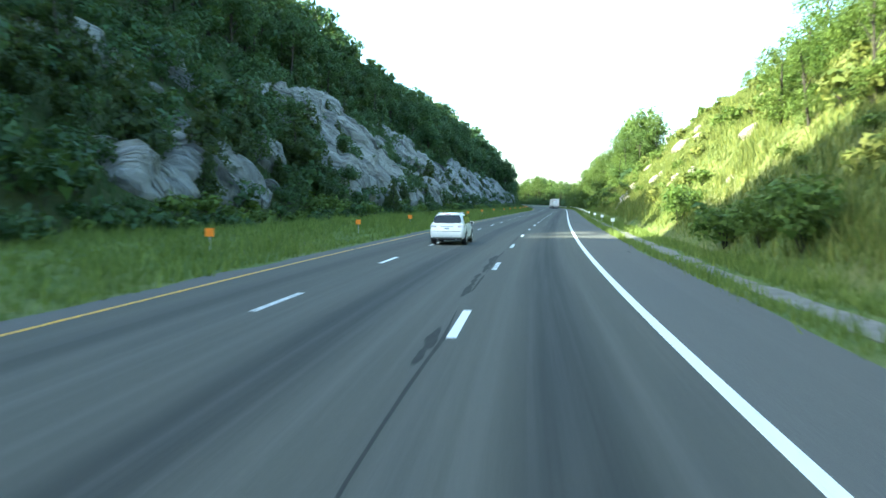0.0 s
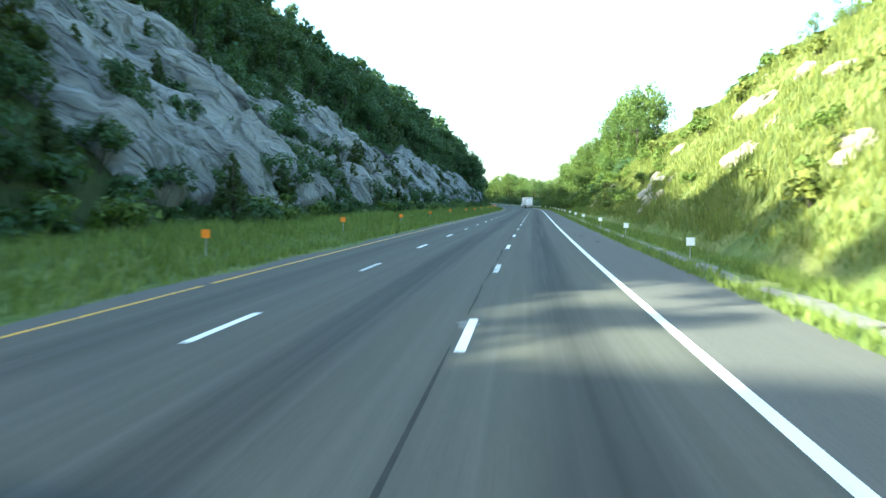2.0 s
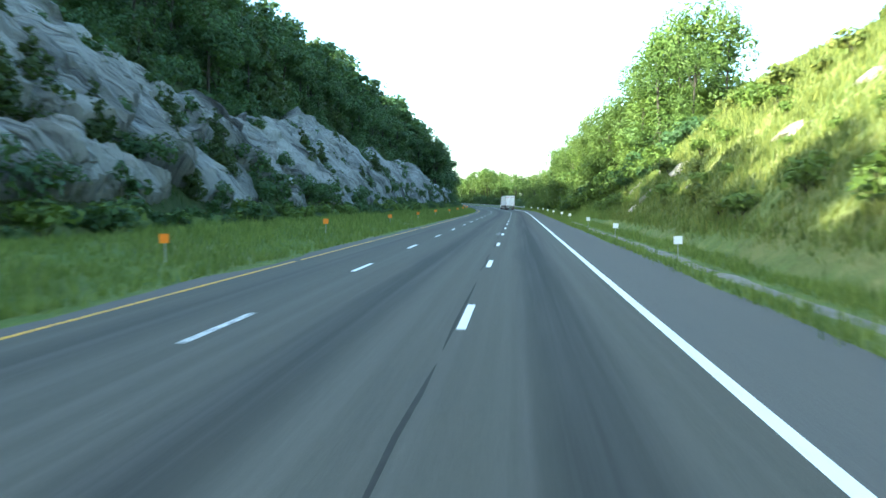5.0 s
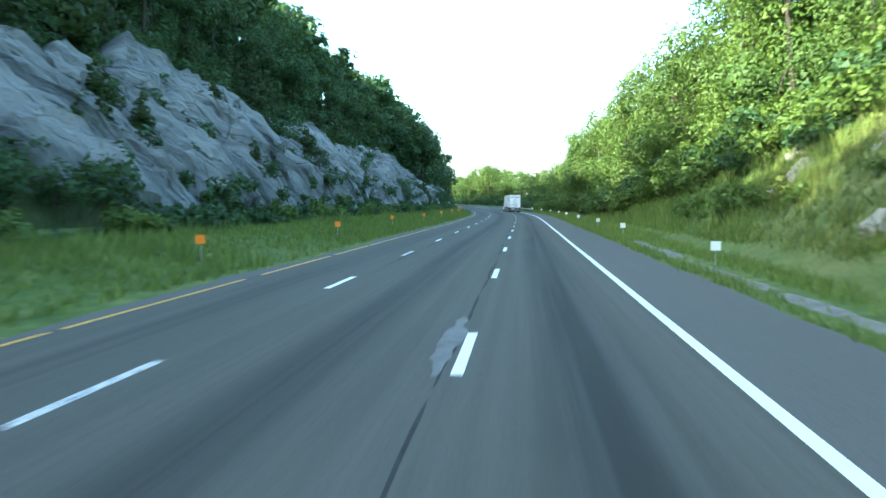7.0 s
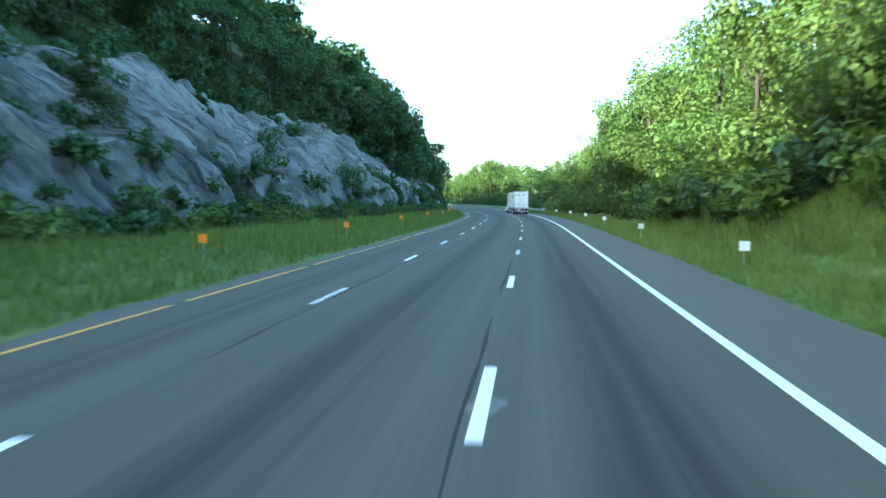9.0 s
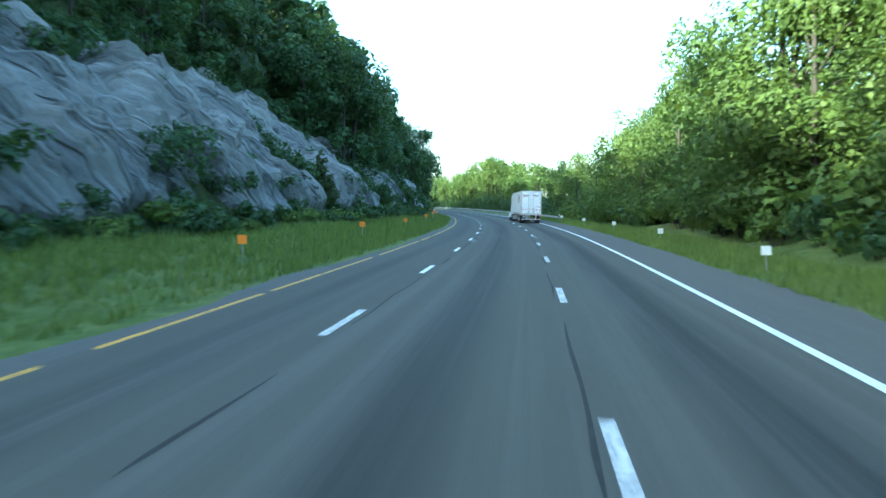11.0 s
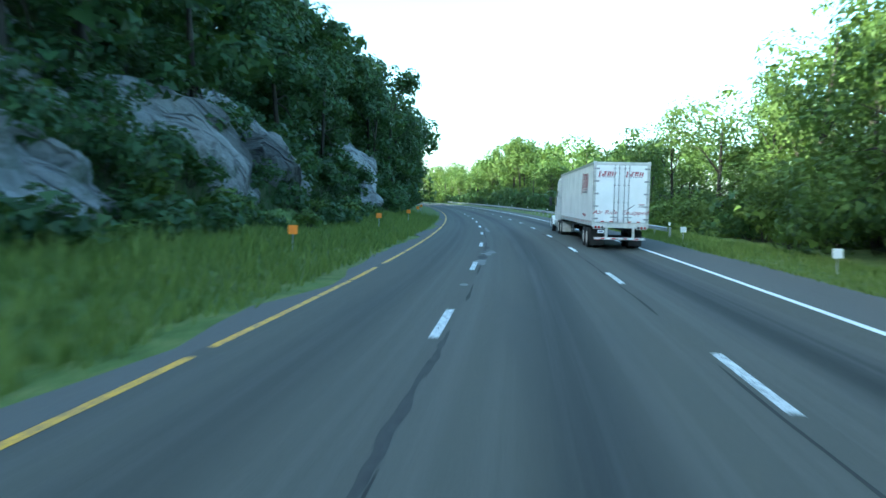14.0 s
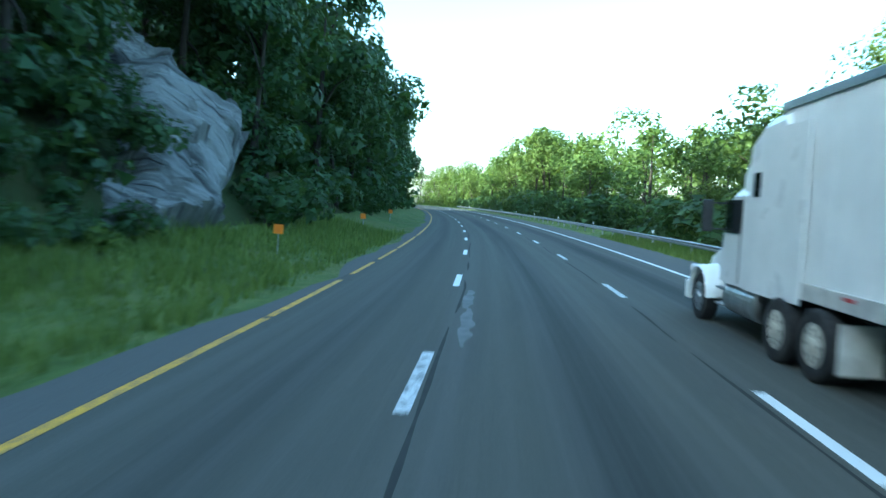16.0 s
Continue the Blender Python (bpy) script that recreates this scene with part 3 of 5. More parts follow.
def broad_lobes(seed, height, spread, low=0.32):
    """Crown lobes (x y z r squash); low ones hang round the trunk of trees at a wood's edge."""
    r = random.Random(seed)
    out = [(0, 0, height * 0.66, spread * 0.72, 1.15)]
    for i in range(9):
        a = i * 2.4 + r.uniform(-0.4, 0.4)
        t = r.uniform(low, 0.92)
        rad = spread * (1.0 - abs(t - 0.55) * 1.05) * r.uniform(0.55, 0.95)
        out.append((math.cos(a) * rad * 0.75, math.sin(a) * rad * 0.75, height * t, spread * r.uniform(0.32, 0.52), r.uniform(0.75, 1.1)))
    if low < 0.05:
        for i in range(6):
            a = i * 1.05 + r.uniform(-0.3, 0.3)
            out.append((math.cos(a) * spread * 0.55, math.sin(a) * spread * 0.55, height * r.uniform(0.1, 0.36), spread * r.uniform(0.38, 0.52), 0.9))
    out.append((r.uniform(-.3, .3), r.uniform(-.3, .3), height * 0.92, spread * 0.36, 1.2))
    return out


def broad_tree(seed, height, spread, count, size, mat, low=0.32):
    lobes = broad_lobes(seed, height, spread, low)
    return (trunk_mesh("trunk", seed, height, 0.011 * height + 0.04, lobes), crown_mesh("crown", seed, lobes, count, size, mat), height)


def cedar_tree(seed, height, spread, count, size, mat):
    r = random.Random(seed)
    lobes = []
    for i in range(13):
        t = 0.1 + 0.86 * i / 12
        rad = spread * (1.05 - t) ** 0.8
        a = i * 2.2 + r.uniform(-0.5, 0.5)
        lobes.append((math.cos(a) * rad * 0.35, math.sin(a) * rad * 0.35, height * t, max(rad * 0.75, 0.16), 1.1))
    return (trunk_mesh("trunk", seed, height, 0.018 * height + 0.03, lobes), crown_mesh("crown", seed, lobes, count, size, mat, 0.5), height)


def bush_meshes(seed, spread, height, count, size, mat):
    r = random.Random(seed)
    lobes = [(r.uniform(-.5, .5) * spread, r.uniform(-.5, .5) * spread, height * r.uniform(0.25, 0.7), spread * r.uniform(0.35, 0.6), r.uniform(0.7, 1.1)) for _ in range(6)]
    stems_v, stems_f = [], []
    for lobe in lobes:
        a, b = tube([(0, 0, -0.3), (lobe[0] * 0.5, lobe[1] * 0.5, lobe[2] * 0.5), lobe[:3]], [0.03, 0.02, 0.006], 4)
        o = len(stems_v)
        stems_v += a
        stems_f += [tuple(i + o for i in q) for q in b]
    return (mesh_of("stem", stems_v, stems_f, BARK), crown_mesh("foliage", seed, lobes, count, size, mat), height)


NEAR_DARK = [broad_tree(11 + i, 9.5 + i % 3, 3.1 + 0.3 * (i % 2), 3500, 0.27, LEAF_SHADED, 0.06) for i in range(4)]
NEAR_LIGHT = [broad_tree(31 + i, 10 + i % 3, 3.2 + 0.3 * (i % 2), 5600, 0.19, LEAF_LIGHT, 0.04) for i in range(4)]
NEAR_MID = [broad_tree(131 + i, 10 + i % 3, 3.2 + 0.3 * (i % 2), 7000, 0.175, LEAF_MID, 0.03) for i in range(4)]
FAR_DARK = [broad_tree(51 + i, 10 + i % 3, 3.3, 1100, 0.46, LEAF_SHADED, 0.12) for i in range(3)]
FAR_MID = [broad_tree(161 + i, 11 + i % 3, 3.4, 2600, 0.29, LEAF_MID, 0.03) for i in range(3)]
FAR_LIGHT = [broad_tree(61 + i, 11 + i % 3, 3.6, 2200, 0.31, LEAF_LIGHT, 0.1) for i in range(3)]
CEDARS = [cedar_tree(71 + i, 5.5, 1.6, 2000, 0.24, LEAF_PINE) for i in range(3)]
BUSH_DARK = [bush_meshes(81 + i, 1.2, 1.5, 520, 0.17, LEAF_SHADED) for i in range(4)]
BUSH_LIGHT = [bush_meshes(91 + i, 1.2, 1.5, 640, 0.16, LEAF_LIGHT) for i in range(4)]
BUSH_WEED = [bush_meshes(96 + i, 0.9, 1.1, 560, 0.15, LEAF_WEED) for i in range(3)]
BIG_DARK = [bush_meshes(181 + i, 2.4, 3.2, 950, 0.25, LEAF_SHADED) for i in range(3)]
BIG_LIGHT = [bush_meshes(191 + i, 2.4, 3.2, 1200, 0.22, LEAF_LIGHT) for i in range(3)]


PLANTS = []                # (rank, kind, name, part names, s, u, size, label, category, group, sink)
STUFF = {"tree": ("background_wood", "dense leafy trees behind the front rows"), "bush": ("background_brush", "low leafy brush between the larger bushes"),
         "cedar": ("background_brush", "")}


def plant(kind, name, part_names, s, u, size, rng, label, category, group, sink=0.15, rank=0.0):
    """Notes one tree or shrub; set_plants() sets them all on the ground."""
    if name == "bush" and size > 2.1:
        kind = rng.choice(BIG_DARK if kind in BUSH_DARK else BIG_LIGHT)
    PLANTS.append((rank, len(PLANTS), kind, name, part_names, s, u, size, label, category, group, sink))


def mesh_arrays(me):
    v = np.empty(len(me.vertices) * 3)
    me.vertices.foreach_get("co", v)
    return v.reshape(-1, 3), [tuple(p.vertices) for p in me.polygons]


def set_plants(most):
    """The plants that the road passes nearest are things with their parts; the rest join into one object for each leaf."""
    rng = random.Random(5)
    count = {}
    cache, joined = {}, {}
    for rank, _, kind, name, part_names, s, u, size, label, category, group, sink in sorted(PLANTS, key=lambda p: p[:2]):
        low, top, height = kind
        x, y, z = place(s, u, float(ground_height(s, u)) - sink)
        k = size / height
        m = pose(x, y, z, rng.uniform(-4, 4), rng.uniform(-4, 4), rng.uniform(0, 360)) @ Matrix.Diagonal((k * rng.uniform(0.85, 1.25), k * rng.uniform(0.85, 1.25), k, 1))
        count[name] = count.get(name, 0) + 1
        if count[name] <= most:
            ob = thing(name, m, label, category, group)
            link(part_names[0], low, ob)
            link(part_names[1], top, ob)
            continue
        a = np.array(m)
        for me in (low, top):
            if me.name not in cache:
                v, f = mesh_arrays(me)
                if me is top:             # far plants carry half the sprays, each larger
                    tri = v.reshape(-1, 3, 3)[::2]
                    mid = tri.mean(1, keepdims=True)
                    v = (mid + (tri - mid) * 1.4).reshape(-1, 3)
                    f = [(i, i + 1, i + 2) for i in range(0, len(v), 3)]
                cache[me.name] = v, f
            v, f = cache[me.name]
            key = (STUFF[name][0], me.materials[0].name)
            vs, fs, n = joined.setdefault(key, ([], [], [0]))
            vs.append(v @ a[:3, :3].T + a[:3, 3])
            fs.extend([tuple(i + n[0] for i in q) for q in f])
            n[0] += len(v)
    for (name, mat), (vs, fs, n) in joined.items():
        me = mesh_of(name, np.concatenate(vs), fs, bpy.data.materials[mat])
        tagged(link(name, me), "dense leafy wood behind the front trees" if name == "background_wood" else "low leafy brush among rock and grass", "wood" if name == "background_wood" else "brush", kind="stuff")


TAKEN = {}


def room(s, u, gap):
    """True, and the spot is taken, when no other trunk stands within gap."""
    i, j = int(s // 6), int(u // 6)
    for a in (-1, 0, 1):
        for b in (-1, 0, 1):
            for p, q in TAKEN.get((i + a, j + b), ()):
                if (p - s) ** 2 + (q - u) ** 2 < gap * gap:
                    return False
    TAKEN.setdefault((i, j), []).append((s, u))
    return True


def wood(seed, s0, s1, u_near, u_far, gap, tries, kinds, sizes, label, group):
    """A stretch of wood; u_near, u_far: functions of s; trees at the front take the denser kinds."""
    rng = random.Random(seed)
    for _ in range(tries):
        s = rng.uniform(s0, s1)
        a, b = float(u_near(s)), float(u_far(s))
        t = rng.random()
        u = a + (b - a) * t
        q = (-u - float(left_foot(s))) / 0.68
        mid, half = spur_line(q)
        if u < 0 and ((-half - 1.5 < s - mid < half + 3.0 and q < 19) or (296 < s < 306 and q < 14) or (306 <= s < 310 and q < 6)):
            continue
        if not room(s, u, gap * rng.uniform(0.8, 1.2)):
            continue
        near, far = kinds
        k = rng.choice(near if t < 0.42 else far)
        reach = float(np.interp(s, [-20, 60, 130, 160, 220, 299, 300, 325, 350, 380], [0.8, 0.8, 0.84, 0.86, 0.93, 1.03, 0.98, 1.0, 1.04, 1.0]) if u < 0 else np.interp(s, [335, 336, 390, 450], [1.0, 0.7, 0.8, 1.05]))
        if u < 0:               # taller towards the back of the slope
            reach *= 1 + 0.35 * min(max((-u - float(left_foot(s)) - 8) / 15, 0), 1)
        plant(k, "tree", ("trunk", "crown"), s, u, reach * rng.uniform(*sizes), rng, label, "tree", group, 0.3, rank=t + (0.3 if near is far else 0.0))


# crest trees out of view behind the start, added to shade the first stretch
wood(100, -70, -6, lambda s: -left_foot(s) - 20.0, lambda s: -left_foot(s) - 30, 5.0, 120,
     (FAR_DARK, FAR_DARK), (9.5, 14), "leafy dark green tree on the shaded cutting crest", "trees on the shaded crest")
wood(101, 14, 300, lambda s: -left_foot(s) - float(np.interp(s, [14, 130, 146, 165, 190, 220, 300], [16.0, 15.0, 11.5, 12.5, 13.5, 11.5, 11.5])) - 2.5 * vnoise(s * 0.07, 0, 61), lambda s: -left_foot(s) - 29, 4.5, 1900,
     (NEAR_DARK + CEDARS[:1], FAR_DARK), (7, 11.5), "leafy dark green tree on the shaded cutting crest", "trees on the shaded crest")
# tall trees hidden behind the crest, added to close gaps in its shadow
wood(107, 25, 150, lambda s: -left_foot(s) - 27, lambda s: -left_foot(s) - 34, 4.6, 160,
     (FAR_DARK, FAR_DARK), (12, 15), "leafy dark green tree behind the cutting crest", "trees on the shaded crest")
# low trees added to cover the shade-casting ridge
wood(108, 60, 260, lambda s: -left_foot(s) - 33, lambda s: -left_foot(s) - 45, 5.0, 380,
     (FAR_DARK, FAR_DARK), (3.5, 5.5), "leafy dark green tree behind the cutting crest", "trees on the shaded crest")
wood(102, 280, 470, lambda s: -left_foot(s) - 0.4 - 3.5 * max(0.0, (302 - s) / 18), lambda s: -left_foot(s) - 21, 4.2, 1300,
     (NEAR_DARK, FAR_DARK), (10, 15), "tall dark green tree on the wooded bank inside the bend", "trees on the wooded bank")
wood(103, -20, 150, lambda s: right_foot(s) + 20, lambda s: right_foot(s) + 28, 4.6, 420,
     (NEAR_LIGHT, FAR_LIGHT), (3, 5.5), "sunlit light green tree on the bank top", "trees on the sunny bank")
wood(104, 168, 335, lambda s: right_foot(s) + float(np.interp(s, [168, 180, 195, 335], [11, 5.0, 3.0, 2.4])), lambda s: right_foot(s) + 17, 4.2, 1000,
     (NEAR_MID + NEAR_LIGHT[:1], FAR_MID), (10, 16), "broad leafy green tree at the wood's edge", "trees of the roadside wood")
wood(105, 335, 660, lambda s: 14.0, lambda s: 33.0, 5.4, 900,
     (FAR_MID, FAR_MID), (11, 18), "round leafy tree beyond the guardrail", "trees beyond the guardrail")
wood(106, 470, 680, lambda s: -13.0, lambda s: -38.0, 6.0, 500,
     (FAR_DARK, FAR_DARK), (9, 15), "distant leafy tree inside the bend", "distant trees")


def scrub():
    rng = random.Random(7)
    # shrubs and cedars where soil lies on the left face
    n = 0
    for _ in range(6000):
        s, q = rng.uniform(-15, 320), rng.uniform(1.5, 25)
        if float(rock_cover(np.array(s), np.array(q))) > 0.10:
            continue
        u = -float(left_foot(s)) - q * 0.68
        if not room(s, u, 1.9):
            continue
        if rng.random() < 0.16:
            plant(rng.choice(CEDARS), "cedar", ("trunk", "crown"), s, u, rng.uniform(2.5, 5.5), rng, "dark green cedar growing from a rock ledge", "cedar", "cedars on the rock")
        else:
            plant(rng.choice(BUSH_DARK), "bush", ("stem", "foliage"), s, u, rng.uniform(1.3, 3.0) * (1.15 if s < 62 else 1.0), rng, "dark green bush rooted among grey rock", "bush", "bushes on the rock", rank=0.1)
        n += 1
        if n > 500:
            break
    # cedars and shrubs that grip the bare rock
    for _ in range(330):
        s, q = rng.uniform(20, 304), rng.uniform(1.5, 18)
        u = -float(left_foot(s)) - q * 0.68
        if float(rock_cover(np.array(s), np.array(q))) > 0.1 and room(s, u, 2.6):
            if rng.random() < 0.22:
                plant(rng.choice(CEDARS), "cedar", ("trunk", "crown"), s, u, rng.uniform(2.5, 4.5), rng, "dark green cedar growing from a rock ledge", "cedar", "cedars on the rock", -0.3)
            else:
                plant(rng.choice(BUSH_DARK), "bush", ("stem", "foliage"), s, u, rng.uniform(0.8, 2.6), rng, "dark green bush rooted among grey rock", "bush", "bushes on the rock", -0.4, rank=0.1)
    # smaller growth in the joints
    for _ in range(420):
        s, q = rng.uniform(60, 304), rng.uniform(1.0, 16)
        u = -float(left_foot(s)) - q * 0.68
        if float(rock_cover(np.array(s), np.array(q))) > 0.0 and float(fbm(s * 0.09, q * 0.2, 2, 91)) > -0.1 and room(s, u, 1.7):
            plant(rng.choice(BUSH_DARK), "bush", ("stem", "foliage"), s, u, rng.uniform(0.7, 1.9), rng, "dark green bush rooted among grey rock", "bush", "bushes on the rock", -0.35, rank=0.12)
    # big dark cedars and bushes stand out on the face
    for s, q, size in ((43.9, 3.4, 6.5), (45.5, 5.0, 6.0), (60.5, 4.6, 5.0), (62.0, 6.2, 4.5), (159.7, 5.8, 3.6), (162.5, 8.6, 4.2), (168.8, 5.8, 3.4), (178.7, 9.0, 4.6), (177.2, 3.8, 3.4), (196.7, 4.8, 3.4), (198.2, 7.5, 3.8), (214.5, 9.8, 4.0), (255.0, 3.2, 3.6)):
        u = -float(left_foot(s)) - q * 0.68
        room(s, u, 1.0)
        plant(rng.choice(CEDARS + NEAR_DARK[:1]), "cedar", ("trunk", "crown"), s, u, size, rng, "broad dark green cedar standing on the rock face", "cedar", "cedars on the rock", 0.0, rank=-0.5)
    # a ragged hedge along the foot of the rock
    for _ in range(70):
        s = rng.uniform(304, 318)
        u = -float(left_foot(s)) + 0.4 - 7 * rng.random()
        if room(s, u, 1.2):
            plant(rng.choice(BUSH_DARK), "bush", ("stem", "foliage"), s, u, rng.uniform(0.9, 2.0), rng, "low green brush at the foot of the rock", "bush", "brush along the rock foot", rank=0.05)
    for _ in range(640):
        s = rng.uniform(-12, 318)
        u = -float(left_foot(s)) + rng.uniform(-1.0, 1.3)
        if room(s, u, 1.0):
            plant(rng.choice(BUSH_DARK + BUSH_LIGHT[:2]), "bush", ("stem", "foliage"), s, u, rng.uniform(0.7, 1.7), rng, "low green brush at the foot of the rock", "bush", "brush along the rock foot", rank=0.3)
    # undergrowth along the edges of the woods
    for _ in range(600):
        s = rng.uniform(172, 345)
        u = float(right_foot(s)) + float(np.interp(s, [172, 182, 195, 345], [9.0, 3.0, 1.6, 1.4])) + rng.uniform(-0.8, 2.6)
        if room(s, u, 1.5):
            plant(rng.choice(BUSH_LIGHT + BUSH_DARK[:2]), "bush", ("stem", "foliage"), s, u, rng.uniform(1.6, 3.8), rng, "leafy green undergrowth at the wood's edge", "bush", "undergrowth of the wood", rank=0.2)
    for _ in range(300):
        s = rng.uniform(304, 440)
        up = 5 * rng.random()
        u = -float(left_foot(s)) + 0.6 - up
        if abs(s - float(spur_line(up / 0.68)[0])) > 7.0 and room(s, u, 1.5):
            plant(rng.choice(BUSH_DARK), "bush", ("stem", "foliage"), s, u, rng.uniform(1.2, 3.4), rng, "dark green undergrowth below tall trees", "bush", "undergrowth of the wooded bank", rank=0.25)
    for _ in range(520):
        s = rng.uniform(328, 540)
        u = 12.0 + 10.0 * rng.random()
        if room(s, u, 1.7):
            plant(rng.choice(BUSH_DARK), "bush", ("stem", "foliage"), s, u, rng.uniform(2.5, 5.5), rng, "leafy brush beyond the guardrail", "bush", "brush beyond the guardrail", rank=0.9)
    # small trees and brush before the lone slab
    for _ in range(170):
        s, q = rng.uniform(308, 329), rng.uniform(1.5, 15)
        u = -float(left_foot(s)) - q * 0.68
        if s < float(spur_line(q)[0] - spur_line(q)[1]) - 0.8 and room(s, u, 1.3):
            if q > 4 and rng.random() < 0.5:
                plant(rng.choice(NEAR_DARK), "tree", ("trunk", "crown"), s, u, rng.uniform(4.5, 7.5), rng, "small dark green tree beside a pale rock spur", "tree", "trees on the wooded bank", 0.3, rank=0.1)
            else:
                plant(rng.choice(BUSH_DARK), "bush", ("stem", "foliage"), s, u, rng.uniform(1.6, 3.2), rng, "dark green undergrowth below tall trees", "bush", "undergrowth of the wooded bank", rank=0.1)
    # dense brush on the bank where the wood begins
    for _ in range(240):
        s, q = rng.uniform(156, 188), rng.uniform(2.2, 9.5)
        u = float(right_foot(s)) + q
        if q > 5.5 - (s - 156) * 0.14 and room(s, u, 1.1):
            plant(rng.choice(BUSH_DARK + BUSH_LIGHT), "bush", ("stem", "foliage"), s, u, rng.uniform(1.3, 2.8), rng, "leafy green undergrowth at the wood's edge", "bush", "undergrowth of the wood", rank=0.15)
    # saplings and weeds on the right bank
    for _ in range(900):
        s = rng.uniform(-10, 215)
        f = float(right_foot(s))
        u = f + 1.0 + 21 * rng.random() ** 1.1
        patch = float(fbm(s * 0.06, u * 0.12, 3, 77))
        if patch < ((0.3 if u - f > 5 else -0.25) if s > 38 else -0.3):
            continue
        if room(s, u, 1.9):
            plant(rng.choice(BUSH_LIGHT + BUSH_WEED), "bush", ("stem", "foliage"), s, u, rng.uniform(0.6, 1.5) if u - f < 5 else rng.uniform(0.7, 2.0), rng, "light green bush on the grassy bank", "bush", "bushes on the sunny bank", rank=0.35)



def landmarks():
    rng = random.Random(19)
    for s, u, size in ((31, 14.5, 5.0), (34, 16.5, 5.5), (28, 17.0, 6.0), (37, 18.5, 6.0), (25, 14.0, 4.5), (32, 20, 6.5), (22, 17, 6), (18, 14, 5)):
        plant(rng.choice(NEAR_LIGHT), "tree", ("trunk", "crown"), s, u, size, rng, "young sunlit leafy tree on the grassy bank", "tree", "young trees on the bank", 0.3, rank=-1)
    for s, u, size in ((33, 9.4, 2.6), (35.5, 9.8, 2.2), (15, 9.2, 2.2), (19, 9.0, 1.9), (11, 9.3, 2.4)):
        plant(rng.choice(BUSH_WEED + BUSH_LIGHT), "bush", ("stem", "foliage"), s, u, size, rng, "large silvery green bush at the bank's foot", "bush", "bushes at the bank's foot", rank=-1)
    for s, u, size in ((176, 21.0, 16), (179, 19.0, 16.5), (183, 22, 17), (173, 24, 14), (187, 19, 15)):
        plant(rng.choice(NEAR_LIGHT), "tree", ("trunk", "crown"), s, u, size, rng, "big broad sunlit tree above the bank", "tree", "trees of the roadside wood", 0.3, rank=-1)
    for s, u, size in ((279, 12.6, 12), (284, 14.5, 13), (274, 15, 14), (265, 12.5, 14), (262, 15, 15), (252, 12.5, 14), (243, 14, 15), (290, 13, 13)):
        plant(rng.choice(NEAR_MID), "tree", ("trunk", "crown"), s, u, size, rng, "tall leafy tree at the wood's edge", "tree", "trees of the roadside wood", 0.3, rank=-1)
    for s, u, size in ((440, 14, 20), (446, 18, 21), (452, 14, 19), (458, 20, 22), (436, 20, 18), (466, 16, 20), (474, 21, 20), (400, 17, 13), (396, 14, 12), (350, 16, 10), (356, 14, 10.5), (362, 19, 11)):
        plant(rng.choice(FAR_MID), "tree", ("trunk", "crown"), s, u, size * 0.93, rng, "tall round leafy tree beyond the guardrail", "tree", "trees beyond the guardrail", 0.3, rank=-1)
    for s, u, size in ((64, -15.2, 4.2), (66.5, -15.8, 3.2), (76.5, -16.9, 3.6), (78.5, -17.0, 3.0), (30, -19.0, 5.5), (40, -20.5, 6.0), (46, -17.5, 5.0), (22, -19, 6.0)):
        plant(rng.choice(CEDARS), "cedar", ("trunk", "crown"), s, u, size, rng, "dark green cedar at the foot of the rock", "cedar", "cedars on the rock", rank=-1)


landmarks()
scrub()
set_plants(285)


def tufts(name, seed, spots, blade, label, mat, per=3):
    """Grass as many thin upright blades, one object."""
    rs = np.random.RandomState(seed)
    s, u = spots
    s, u = np.repeat(s, per), np.repeat(u, per)
    n = len(s)
    s, u = s + rs.normal(size=n) * 0.12, u + rs.normal(size=n) * 0.12
    base = place(s, u, ground_height(s, u) - 0.03)
    hgt = blade * np.exp(rs.normal(size=n) * 0.35) * (1 + 0.5 * vnoise(s * 0.2, u * 0.4, 88))
    a = rs.rand(n) * 2 * math.pi
    side = np.stack([np.cos(a), np.sin(a), 0 * a], -1) * (0.025 + 0.03 * rs.rand(n))[:, None] * min(blade / 0.35, 1.0)
    lean = np.stack([rs.normal(size=n), rs.normal(size=n), 0 * a], -1) * 0.28 * hgt[:, None]
    v = np.stack([base - side, base + side, base + lean + np.stack([0 * a, 0 * a, hgt], -1)], 1).reshape(-1, 3)
    me = mesh_of(name, v, np.arange(3 * n).reshape(-1, 3), mat)
    tagged(link(name, me), label, "grass", kind="stuff")


rs = np.random.RandomState(3)
n = 44000
ts = rs.rand(n) * 360 - 15
tufts("verge_grass", 5, (ts, -8.3 - (left_foot(ts) - 8.4) * rs.rand(n) ** 0.8), 0.30, "long green grass on the shaded verge", LEAF_GRASS)
n = 44000
ts = rs.rand(n) * 370 - 15
across = 6.15 + 4.0 * rs.rand(n)
open_ground = (np.abs(across - 7.15) > 0.42) | (ts > 168)
ts, across = ts[open_ground], across[open_ground]
tufts("roadside_grass", 6, (ts, across), 0.24, "green grass beside the paved shoulder", LEAF_GRASS)
n = 56000
ts = rs.rand(n) * 178 - 15
tufts("bank_weeds", 7, (ts, right_foot(ts) + 0.3 + 21 * rs.rand(n)), 0.42, "yellow-green weeds and grass on the bank", LEAF_WEED)
n = 14000
ts = rs.rand(n) * 70 + 155
tufts("wood_edge_grass", 9, (ts, right_foot(ts) + 0.3 + 9 * rs.rand(n)), 0.4, "green grass at the wood's edge", LEAF_GRASS)
n = 20000
ts = rs.rand(n) * 335 - 15
